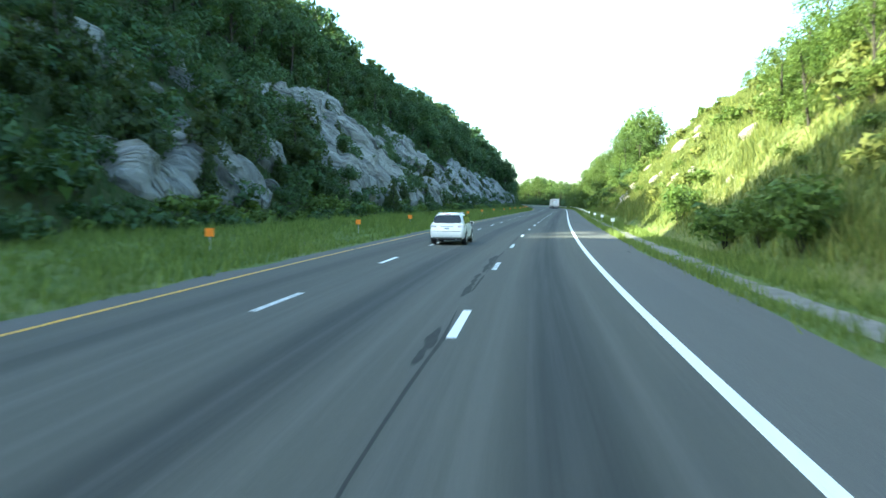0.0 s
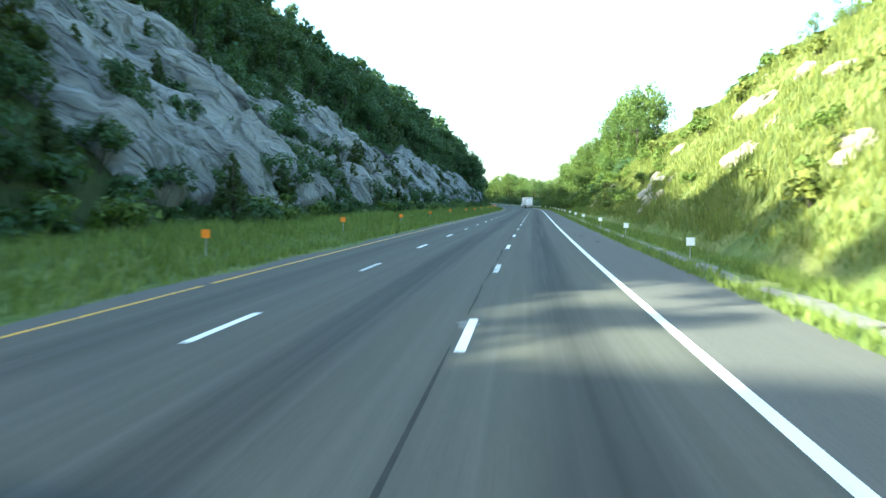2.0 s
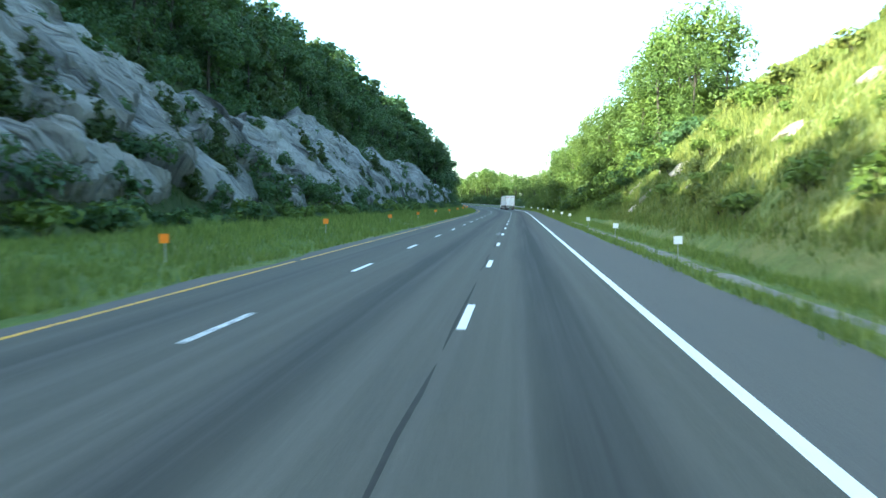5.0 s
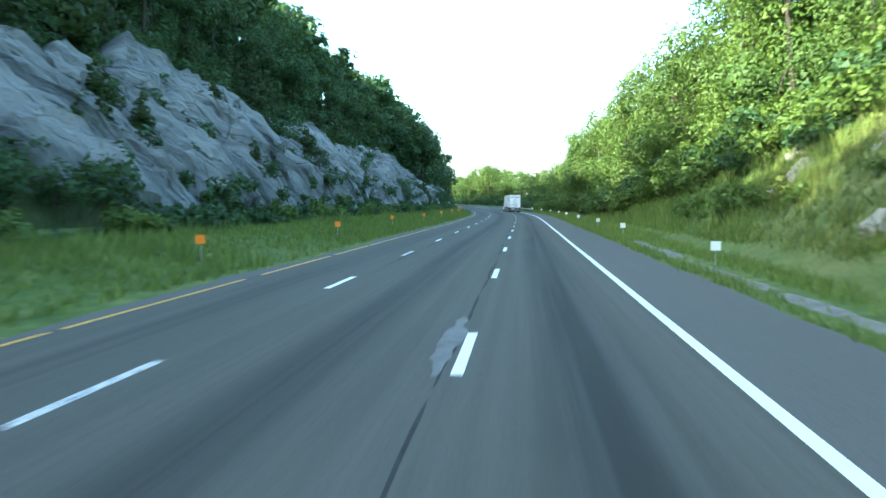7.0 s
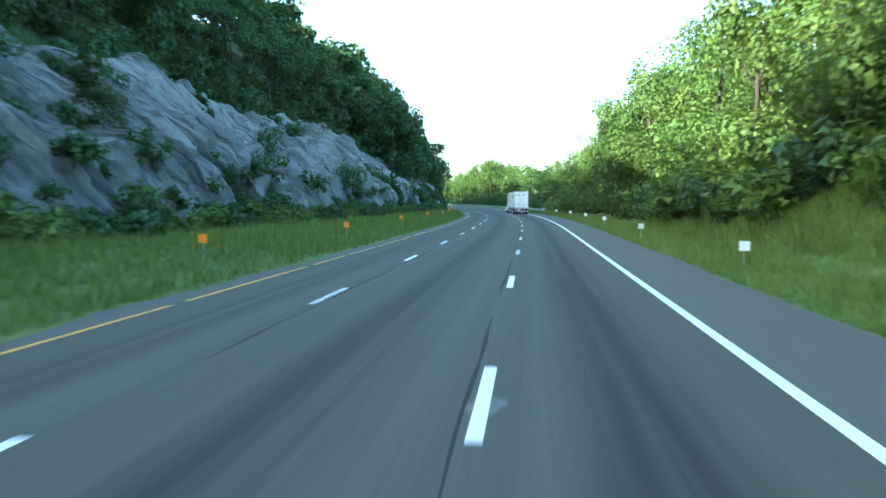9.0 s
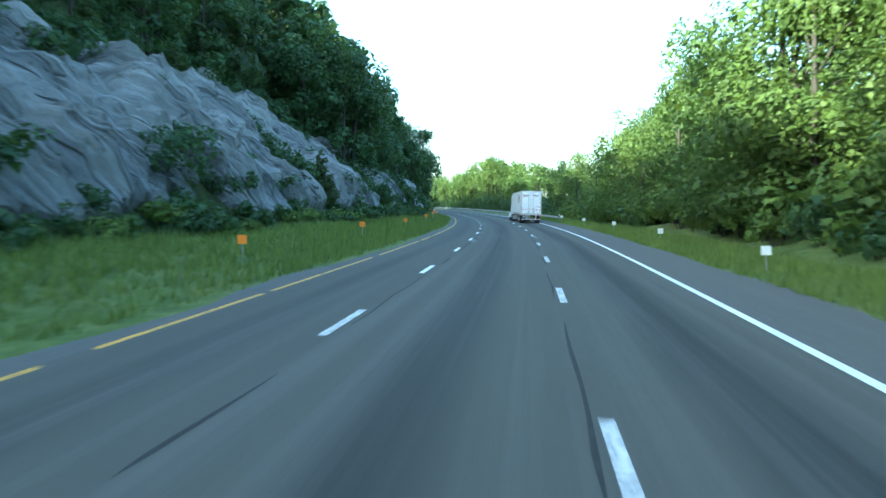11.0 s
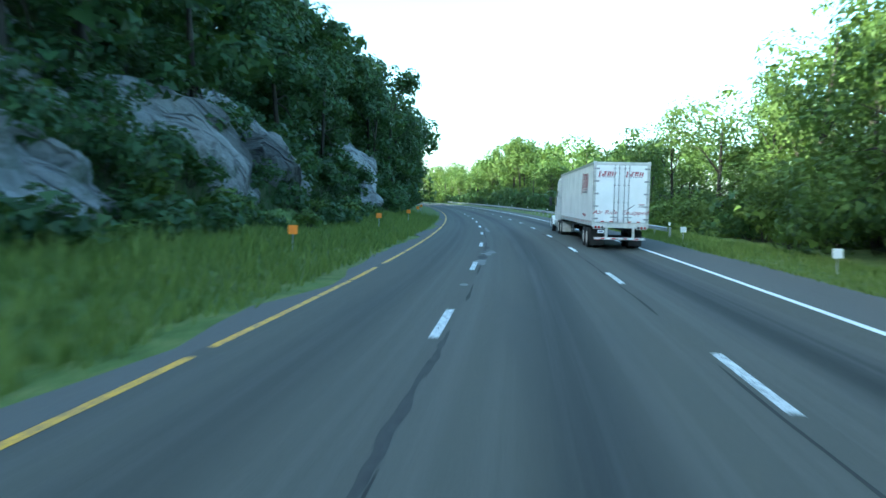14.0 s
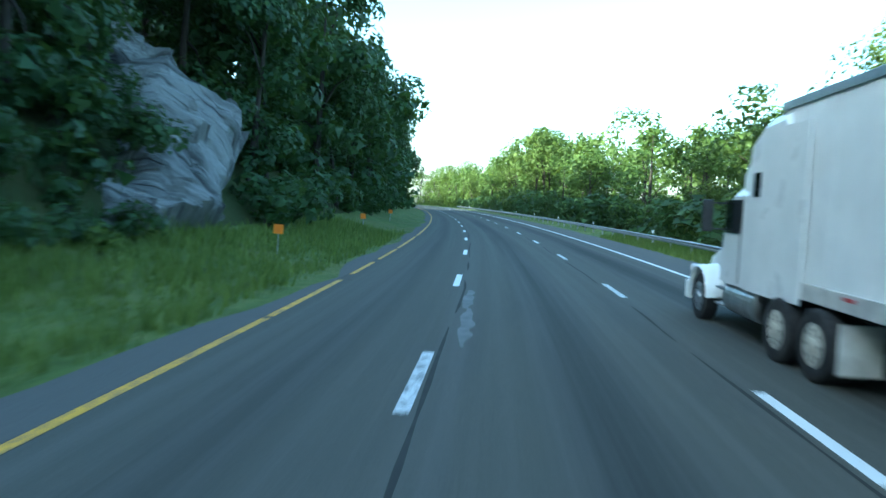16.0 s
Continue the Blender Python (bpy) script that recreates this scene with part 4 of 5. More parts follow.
tufts("ledge_grass", 8, (ts, -left_foot(ts) - 20 * rs.rand(n)), 0.45, "dark green grass on rock ledges", LEAF_SHADED)


# ---- vehicles ----
WHITE_BODY = plain("white_vehicle_paint", (0.84, 0.85, 0.85), 0.32, dirt=0.10, scale=1.5)
TRAILER_WHITE = plain("white_trailer_skin", (0.90, 0.91, 0.91), 0.38, dirt=0.16, scale=0.9)
DIRTY_WHITE = plain("soiled_white_paint", (0.62, 0.62, 0.59), 0.6, dirt=0.45, scale=3.0)
ALUMINIUM = plain("brushed_aluminium", (0.55, 0.56, 0.57), 0.35, metal=0.9, dirt=0.25)
STEEL = plain("galvanised_steel", (0.42, 0.43, 0.44), 0.5, metal=0.8, dirt=0.35)
DARK_PLASTIC = plain("dark_plastic", (0.03, 0.031, 0.033), 0.6)
CHASSIS = plain("black_chassis_paint", (0.022, 0.022, 0.023), 0.75, dirt=0.4)
RUBBER = plain("tyre_rubber", (0.024, 0.024, 0.025), 0.85, dirt=0.3, scale=9.0)
RIM_WHITE = plain("pale_wheel_disc", (0.60, 0.57, 0.49), 0.5, dirt=0.4, scale=5.0)
RIM_ALLOY = plain("alloy_rim", (0.55, 0.56, 0.58), 0.3, metal=0.85)
RED_INK = plain("dark_red_lettering", (0.30, 0.018, 0.045), 0.5, dirt=0.2)
GREY_INK = plain("grey_lettering", (0.16, 0.16, 0.18), 0.5)
RED_TAPE = plain("red_reflective_tape", (0.45, 0.03, 0.035), 0.4, dirt=0.3)
RED_LENS = plain("red_lamp_lens", (0.38, 0.012, 0.012), 0.15)
CLEAR_LENS = plain("clear_lamp_lens", (0.62, 0.63, 0.64), 0.12)
ORANGE = plain("orange_reflector_sheet", (0.80, 0.24, 0.012), 0.45, dirt=0.2)
WHITE_SHEET = plain("white_reflector_sheet", (0.80, 0.81, 0.82), 0.45, dirt=0.12)
GLASS_DARK = Mat("tinted_glass", 0.04, 0, 0.5).color((0.012, 0.016, 0.018)).m
PLATE_INK = plain("plate_blue", (0.12, 0.16, 0.28), 0.5)


def bm_mesh(bm, name, mat, smooth_faces=False):
    me = bpy.data.meshes.new(name)
    bm.to_mesh(me)
    bm.free()
    me.materials.append(mat)
    if smooth_faces:
        me.polygons.foreach_set("use_smooth", [True] * len(me.polygons))
    return me


def box(name, size, at, mat, parent, bevel=0.0, label="", turn=(0, 0, 0)):
    bm = bmesh.new()
    bmesh.ops.create_cube(bm, size=1.0, matrix=pose(*at, *turn) @ Matrix.Diagonal((*size, 1)))
    if bevel:
        bmesh.ops.bevel(bm, geom=bm.edges[:], offset=bevel, segments=2, affect='EDGES', profile=0.6)
    return link(name, bm_mesh(bm, name, mat), parent, label)


def drum(name, radius, length, at, axis, mat, parent, label="", sides=28, bevel=0.0, radius2=None):
    turn = {"x": (0, 90, 0), "y": (90, 0, 0), "z": (0, 0, 0)}[axis]
    bm = bmesh.new()
    bmesh.ops.create_cone(bm, cap_ends=True, segments=sides, radius1=radius, radius2=radius if radius2 is None else radius2, depth=length, matrix=pose(*at, *turn))
    if bevel:
        rims = [e for e in bm.edges if len(e.link_faces) == 2 and any(len(f.verts) > 4 for f in e.link_faces)]
        bmesh.ops.bevel(bm, geom=rims, offset=bevel, segments=3, affect='EDGES', profile=0.5)
    return link(name, bm_mesh(bm, name, mat), parent, label)


def loft(name, rings, mat, parent, label="", smooth_faces=True, caps=True):
    """Skin over rings of equally many points."""
    n, m = len(rings), len(rings[0])
    v = [p for r in rings for p in r]
    f = [(i * m + j, i * m + (j + 1) % m, (i + 1) * m + (j + 1) % m, (i + 1) * m + j) for i in range(n - 1) for j in range(m)]
    if caps:
        f += [tuple(range(m))[::-1], tuple(range((n - 1) * m, n * m))]
    bm = bmesh.new()
    vs = [bm.verts.new(p) for p in v]
    for q in f:
        bm.faces.new([vs[i] for i in q])
    bmesh.ops.recalc_face_normals(bm, faces=bm.faces[:])
    me = bm_mesh(bm, name, mat, smooth_faces)
    if smooth_faces:
        me.set_sharp_from_angle(angle=radians(35))
    return link(name, me, parent, label)


def panel(name, corners, thick, mat, parent, label=""):
    """A flat plate with some thickness from four or more corners."""
    c = [Vector(p) for p in corners]
    nrm = (c[1] - c[0]).cross(c[2] - c[0]).normalized() * thick
    bm = bmesh.new()
    a = [bm.verts.new(p) for p in c]
    b = [bm.verts.new(p + nrm) for p in c]
    bm.faces.new(a[::-1])
    bm.faces.new(b)
    for i in range(len(c)):
        j = (i + 1) % len(c)
        bm.faces.new((a[i], a[j], b[j], b[i]))
    bmesh.ops.recalc_face_normals(bm, faces=bm.faces[:])
    return link(name, bm_mesh(bm, name, mat), parent, label)


def wheel(parent, x, y, radius, width, rim_mat, side, dual=False, rim_label="pale wheel disc"):
    """A road wheel: tyre with tread grooves, rim and hub; side is -1 on the left."""
    ob = link("wheel", tyre_mesh(radius, width), parent, m=pose(x, y, radius))
    rim = drum("rim", radius * 0.60, 0.05, (side * width * 0.42, 0, 0), "x", rim_mat, ob, rim_label, 28, 0.012)
    drum("hub", radius * 0.2, 0.08, (side * width * 0.46, 0, 0), "x", rim_mat, ob, "", 16, 0.012)
    for k in range(8):
        a = k * math.pi / 4
        drum("rim_hole", radius * 0.055, 0.012, (side * (width * 0.42 + 0.024), math.cos(a) * radius * 0.42, math.sin(a) * radius * 0.42), "x", CHASSIS, ob, "", 10)
    return ob


TYRES = {}


def tyre_mesh(radius, width):
    if (radius, width) not in TYRES:
        prof = [(-.5, .62), (-.52, .75), (-.5, .92), (-.42, .985), (-.22, 1.0), (-.2, .975), (-.12, .975), (-.1, 1.0), (.1, 1.0), (.12, .975), (.2, .975), (.22, 1.0),
                (.42, .985), (.5, .92), (.52, .75), (.5, .62), (.2, .58), (-.2, .58)]
        rings = [[(px * width, math.cos(a) * pr * radius, math.sin(a) * pr * radius) for px, pr in prof] for a in np.linspace(0, 2 * math.pi, 37)[:-1]]
        n, m = len(rings), len(prof)
        v = [p for r in rings for p in r]
        f = [(i * m + j, i * m + (j + 1) % m, ((i + 1) % n) * m + (j + 1) % m, ((i + 1) % n) * m + j) for i in range(n) for j in range(m)]
        TYRES[(radius, width)] = mesh_of("wheel", v, f, RUBBER)
    return TYRES[(radius, width)]


def text(name, words, size, m, mat, parent, slant=0.25, stretch=1.0):
    """Lettering as thin raised mesh."""
    cu = bpy.data.curves.new(name, 'FONT')
    cu.body, cu.size, cu.shear, cu.extrude, cu.align_x = words, size, slant, 0.002, 'CENTER'
    tmp = bpy.data.objects.new("letters", cu)
    scene.collection.objects.link(tmp)
    dg = bpy.context.evaluated_depsgraph_get()
    me = bpy.data.meshes.new_from_object(tmp.evaluated_get(dg))
    bpy.data.objects.remove(tmp)
    bpy.data.curves.remove(cu)
    me.name = name
    me.materials.clear()
    me.materials.append(mat)
    return link(name, me, parent, m=m @ Matrix.Diagonal((stretch, 1, 1, 1)))


def mark(name, width, height, m, parent, strokes=4):
    """A maker's mark as plain slanted red bars, a rule and small grey bars under it."""
    red = [(-0.56, -0.38, 0.055, 1.45), (-0.485, -0.38, 0.03, 1.45), (-0.36, 0.0, 0.09, 0.45), (-0.24, 0.0, 0.085, 1.0), (-0.28, 0.84, 0.2, 0.16), (-0.03, 0.0, 0.08, 1.0),
           (0.08, 0.45, 0.1, 0.55), (0.1, 0.0, 0.07, 0.4), (0.24, 0.0, 0.08, 1.0), (0.34, 0.3, 0.06, 0.15), (0.4, 0.0, 0.08, 0.9), (-0.4, -0.13, 0.92, 0.05)]
    grey = [(-0.3 + 0.16 * i, -0.36, 0.1, 0.15) for i in range(5)]
    for bars, ink, slant, label in ((red, RED_INK, 0.22, "red mark bar"), (grey, GREY_INK, 0.0, "grey mark bar")):
        for bar in bars:
            link(name, slant_bars(name, [bar], width, height, slant), parent, label, m).data.materials.append(ink)


def slant_bars(name, bars, width, height, shear):
    v, f = [], []
    for x, y, w, h in bars:
        o = len(v)
        for a, b in ((x, y), (x + w, y), (x + w, y + h), (x, y + h)):
            v.append((a * width + b * height * shear, b * height, 0.0))
        for a, b in ((x, y), (x + w, y), (x + w, y + h), (x, y + h)):
            v.append((a * width + b * height * shear, b * height, 0.003))
        f += [(o, o + 3, o + 2, o + 1), (o + 4, o + 5, o + 6, o + 7)] + [(o + i, o + (i + 1) % 4, o + 4 + (i + 1) % 4, o + 4 + i) for i in range(4)]
    return mesh_of(name, v, f, None)


def side_pose(x, y, z):
    """Local frame on the left side of a vehicle, its x axis towards the rear."""
    return Matrix.Translation((x, y, z)) @ Euler((radians(90), 0, radians(-90))).to_matrix().to_4x4()


def rear_pose(x, y, z):
    return pose(x, y, z, 90, 0, 0)


def build_trailer(m):
    t = thing("semi_trailer", m, "white box semi-trailer with red block marks behind a white tractor", "trailer")
    L, hw, z0, z1 = 16.15, 1.29, 1.17, 4.08
    box("body", (2 * hw, L - 0.12, z1 - z0), (0, L / 2 + 0.06, (z0 + z1) / 2), TRAILER_WHITE, t, 0.02, "white trailer box")
    box("roof", (2 * hw - 0.06, L - 0.2, 0.03), (0, L / 2, z1 + 0.012), ALUMINIUM, t, 0.01)
    for sx in (-1, 1):
        box("top_rail", (0.035, L, 0.13), (sx * (hw + 0.012), L / 2, z1 - 0.045), ALUMINIUM, t, 0.008, "grey aluminium top rail")
        box("bottom_rail", (0.035, L, 0.24), (sx * (hw + 0.012), L / 2, z0 + 0.05), DIRTY_WHITE, t, 0.008, "soiled white bottom rail")
        for k in range(13):
            y = 0.75 + 1.22 * k
            box("side_seam", (0.012, 0.05, z1 - z0 - 0.3), (sx * (hw + 0.003), y, (z0 + z1) / 2 + 0.03), TRAILER_WHITE, t, 0.003)
        for k in range(15):
            y = 0.9 + 1.04 * k
            box("reflective_mark", (0.006, 0.3, 0.05), (sx * (hw + 0.033), y, z0 + 0.10), RED_TAPE if k % 2 == 0 or k < 6 else DIRTY_WHITE, t, 0, "red reflective strip")
    # rear frame and doors
    for sx in (-1, 1):
        box("rear_post", (0.12, 0.09, z1 - z0 + 0.1), (sx * (hw - 0.045), 0.045, (z0 + z1) / 2), DIRTY_WHITE, t, 0.01)
    box("rear_header", (2 * hw, 0.09, 0.15), (0, 0.045, z1 - 0.06), DIRTY_WHITE, t, 0.01)
    box("rear_sill", (2 * hw, 0.12, 0.24), (0, 0.04, z0 - 0.02), DIRTY_WHITE, t, 0.012, "white rear sill")
    for sx in (-1, 1):
        d = box("door", (hw - 0.14, 0.05, z1 - z0 - 0.3), (sx * (hw - 0.115) / 2, 0.0, (z0 + z1) / 2 + 0.02), TRAILER_WHITE, t, 0.012, "white swing door")
        for k in range(5):
            z = z0 + 0.28 + k * 0.585
            box("hinge", (0.24, 0.035, 0.075), (sx * (hw - 0.13), -0.035, z), STEEL, d, 0.012, "grey strap hinge")
        for rx in (0.13, 0.33):
            drum("lock_rod", 0.018, z1 - z0 - 0.22, (sx * rx, -0.055, (z0 + z1) / 2), "z", STEEL, d, "steel lock rod", 10)
            for k in range(4):
                box("rod_bracket", (0.09, 0.04, 0.05), (sx * rx, -0.045, z0 + 0.25 + k * 0.8), STEEL, d, 0.006)
        box("handle", (0.34, 0.02, 0.045), (sx * 0.32, -0.075, z0 + 0.36), STEEL, d, 0.006, "steel door handle")
        for k in range(5):
            box("reflective_mark", (0.15, 0.006, 0.05), (sx * (0.2 + 0.21 * k), -0.03, z0 + 0.15), RED_TAPE if k % 2 else WHITE_SHEET, d)
        mark("mark_bar", 0.74, 0.2, rear_pose(sx * 0.63 - 0.03, -0.029, z1 - 0.62), d)
    text("lettering", "Air Ride", 0.27, rear_pose(-0.72, -0.029, z0 + 0.5), RED_INK, t, 0.3, 1.25)
    text("lettering", "Equipped", 0.27, rear_pose(0.66, -0.029, z0 + 0.5), RED_INK, t, 0.3, 1.2)
    for k in range(3):
        box("label_bar", (0.28 - 0.05 * (k % 2), 0.004, 0.028), (0.95, -0.029, z0 + 0.98 - 0.055 * k), RED_INK if k == 0 else GREY_INK, t)
    panel("scuff", [(0.28, -0.028, z0 + 0.72), (0.3, -0.028, z0 + 0.69), (0.62, -0.028, z0 + 0.93), (0.6, -0.028, z0 + 0.96)], 0.003, GREY_INK, t, "dark scrape")
    # lamps
    for sx in (-1, 1):
        hb = box("lamp_box", (0.5, 0.1, 0.16), (sx * 0.98, -0.01, z0 - 0.12), DIRTY_WHITE, t, 0.015, "soiled lamp box")
        for k in range(3):
            drum("lamp", 0.058, 0.05, (sx * (0.83 + 0.15 * k), -0.07, z0 - 0.12), "y", RED_LENS if k else DARK_PLASTIC, hb, "round red lamp", 20, 0.01)
    # guard
    for sx in (-1, 1):
        box("guard_post", (0.12, 0.1, 0.52), (sx * 0.62, 0.05, z0 - 0.40), DIRTY_WHITE, t, 0.015, "white guard upright")
    g = box("rear_guard", (2.36, 0.1, 0.11), (0, 0.04, z0 - 0.64), DIRTY_WHITE, t, 0.015, "white underride bar")
    for k in range(9):
        box("reflective_mark", (0.17, 0.006, 0.055), (-1.05 + 0.262 * k, -0.014, z0 - 0.64), RED_TAPE if k % 2 else WHITE_SHEET, g, 0, "red and white tape")
    pl = box("number_plate", (0.3, 0.012, 0.15), (-0.88, -0.02, z0 - 0.32), WHITE_SHEET, t, 0.004, "pale number plate")
    box("plate_bar", (0.2, 0.006, 0.05), (-0.88, -0.028, z0 - 0.32), PLATE_INK, pl)
    for sx in (-1, 1):
        box("mudflap", (0.62, 0.02, 0.72), (sx * 0.9, 0.95, 0.52), CHASSIS, t, 0.004, "black rubber mudflap")
        box("flap_mark", (0.3, 0.006, 0.09), (sx * 0.9, 0.937, 0.46), RED_TAPE, t)
    # under-frame and tandem
    for sx in (-1, 1):
        box("frame_rail", (0.12, 4.6, 0.26), (sx * 0.52, 2.9, z0 - 0.2), CHASSIS, t, 0.015)
    for k in range(9):
        box("cross_member", (2.4, 0.07, 0.12), (0, 1.0 + 1.75 * k, z0 - 0.09), CHASSIS, t, 0.008)
    for y in (1.95, 3.18):
        drum("axle", 0.075, 2.1, (0, y, 0.5), "x", CHASSIS, t, "", 14)
        for sx in (-1, 1):
            wheel(t, sx * 1.14, y, 0.5, 0.27, RIM_WHITE, sx)
            wheel(t, sx * 0.82, y, 0.5, 0.27, RIM_WHITE, sx)
    for sx in (-1, 1):
        lg = box("landing_leg", (0.13, 0.13, 0.78), (sx * 0.78, 12.4, z0 - 0.43), STEEL, t, 0.012, "steel landing leg")
        box("sand_shoe", (0.26, 0.26, 0.04), (sx * 0.78, 12.4, z0 - 0.83), STEEL, lg, 0.01)
    drum("leg_shaft", 0.025, 1.7, (0, 12.4, z0 - 0.3), "x", STEEL, t, "", 10)
    # side marks
    mark("mark_bar", 2.1, 0.72, side_pose(-hw - 0.010, 3.0, z1 - 1.15), t)
    text("lettering", "Air Ride Equipped", 0.2, side_pose(-hw - 0.010, 3.0, z0 + 0.36), RED_INK, t, 0.3, 0.9)
    for k in range(2):
        box("label_bar", (0.004, 0.3, 0.03), (-hw - 0.008, 9.2, z0 + 0.8 - 0.12 * k), GREY_INK, t)
    return t


def build_tractor(m):
    """White conventional tractor with a high-roof sleeper; y from its rear end."""
    t = thing("truck_tractor", m, "white conventional truck tractor with a tall sleeper cab", "truck")
    for sx in (-1, 1):
        box("frame_rail", (0.1, 7.2, 0.26), (sx * 0.42, 3.7, 0.88), CHASSIS, t, 0.015)
    W = 1.17

    def ring(y, w, za, zb, round_top=0.12):
        return [(-w, y, za), (-w - 0.0, y, za + (zb - za) * 0.55), (-w + 0.02, y, zb - round_top), (-w + round_top, y, zb), (0, y, zb + 0.035),
                (w - round_top, y, zb), (w - 0.02, y, zb - round_top), (w, y, za + (zb - za) * 0.55), (w, y, za)]
    loft("sleeper", [ring(2.3, W, 0.95, 3.72), ring(2.4, W + 0.02, 0.93, 3.86), ring(3.2, W + 0.02, 0.93, 3.88, 0.2), ring(3.75, W + 0.01, 0.93, 3.72, 0.3)], WHITE_BODY, t, "white sleeper box")
    loft("roof_fairing", [ring(3.7, W - 0.05, 2.5, 3.72, 0.3), ring(4.3, W - 0.12, 2.5, 3.38, 0.35), ring(4.85, W - 0.3, 2.5, 2.85, 0.3)], WHITE_BODY, t, "sloped white roof fairing")
    loft("cab", [ring(3.75, W, 0.95, 2.72, 0.15), ring(4.5, W, 0.95, 2.72, 0.15), ring(4.95, W - 0.04, 0.95, 2.58, 0.2), ring(5.35, W - 0.12, 0.95, 1.98, 0.15)], WHITE_BODY, t, "white day cab")
    loft("hood", [ring(5.3, 0.92, 0.8, 1.95, 0.2), ring(6.0, 0.84, 0.75, 1.78, 0.22), ring(6.9, 0.76, 0.65, 1.52, 0.22), ring(7.15, 0.7, 0.65, 1.38, 0.2)], WHITE_BODY, t, "sloping white hood")
    box("grille", (0.95, 0.06, 0.6), (0, 7.15, 1.02), ALUMINIUM, t, 0.03)
    box("bumper", (2.35, 0.28, 0.42), (0, 7.2, 0.55), WHITE_BODY, t, 0.07, "white front bumper")
    panel("windscreen", [(-0.86, 4.99, 2.5), (0.86, 4.99, 2.5), (0.94, 5.34, 2.0), (-0.94, 5.34, 2.0)], 0.02, GLASS_DARK, t, "dark windscreen")
    for sx in (-1, 1):
        box("side_window", (0.03, 0.78, 0.62), (sx * (W + 0.006), 4.42, 2.2), GLASS_DARK, t, 0.012, "dark side window")
        box("sleeper_window", (0.03, 0.26, 0.42), (sx * (W + 0.022), 3.3, 2.75), GLASS_DARK, t, 0.012, "small dark sleeper window")
        box("door_line", (0.012, 0.02, 1.6), (sx * (W + 0.004), 3.98, 1.8), DARK_PLASTIC, t)
        box("side_fairing", (0.04, 0.9, 2.7), (sx * (W - 0.0), 1.88, 2.3), WHITE_BODY, t, 0.015, "white gap fairing")
        # fender over the steering wheel
        arc = [(math.cos(a), math.sin(a)) for a in np.linspace(0.05, math.pi - 0.05, 13)]
        rings = []
        for c, s_ in arc:
            y0, z0 = 6.25 + 0.66 * c, 0.5 + 0.66 * s_
            y1, z1 = 6.25 + 0.6 * c, 0.5 + 0.6 * s_
            rings.append([(sx * 0.72, y1, z1), (sx * 1.19, y1, z1), (sx * 1.22, (y0 + y1) / 2, (z0 + z1) / 2), (sx * 1.17, y0, z0), (sx * 0.72, y0 + 0.02, z0 + 0.06)])
        loft("fender", rings, WHITE_BODY, t, "white front fender")
        hl = box("headlight", (0.34, 0.2, 0.2), (sx * 0.98, 6.98, 1.03), CLEAR_LENS, t, 0.05, "clear headlamp")
        wheel(t, sx * 1.03, 6.25, 0.5, 0.28, RIM_ALLOY, sx, rim_label="bright alloy rim")
        drum("fuel_tank", 0.31, 1.55, (sx * 0.86, 4.0, 0.68), "y", ALUMINIUM, t, "polished fuel tank", 28, 0.04)
        for k in (-0.45, 0.45):
            drum("tank_strap", 0.318, 0.06, (sx * 0.86, 4.0 + k, 0.68), "y", STEEL, t, "", 28)
        for k in range(2):
            box("cab_step", (0.16, 0.5, 0.04), (sx * 1.08, 4.95, 0.5 + 0.32 * k), ALUMINIUM, t, 0.01, "ribbed aluminium step")
        # mirror on its bracket
        mb = box("mirror", (0.2, 0.09, 0.62), (sx * 1.48, 4.98, 2.2), DARK_PLASTIC, t, 0.03, "dark door mirror")
        for z in (1.95, 2.45):
            box("mirror_arm", (0.32, 0.03, 0.03), (sx * 1.3, 4.95, z), DARK_PLASTIC, mb, 0.006)
        for y in (0.75, 2.02):
            wheel(t, sx * 1.1, y, 0.5, 0.27, RIM_WHITE, sx)
            wheel(t, sx * 0.79, y, 0.5, 0.27, RIM_WHITE, sx)
        box("drive_mudflap", (0.58, 0.02, 0.66), (sx * 0.92, 0.1, 0.56), DIRTY_WHITE, t, 0.008, "soiled pale rear mudflap")
        drum("exhaust_stack", 0.07, 2.6, (sx * 1.0, 2.1, 2.4), "z", ALUMINIUM, t, "chrome exhaust stack", 16, 0.01)
    for y in (0.75, 2.02):
        drum("axle", 0.08, 2.0, (0, y, 0.5), "x", CHASSIS, t, "", 14)
    drum("axle", 0.07, 1.9, (0, 6.25, 0.5), "x", CHASSIS, t, "", 14)
    box("fifth_wheel", (0.9, 1.0, 0.12), (0, 1.4, 1.06), CHASSIS, t, 0.03)
    return t


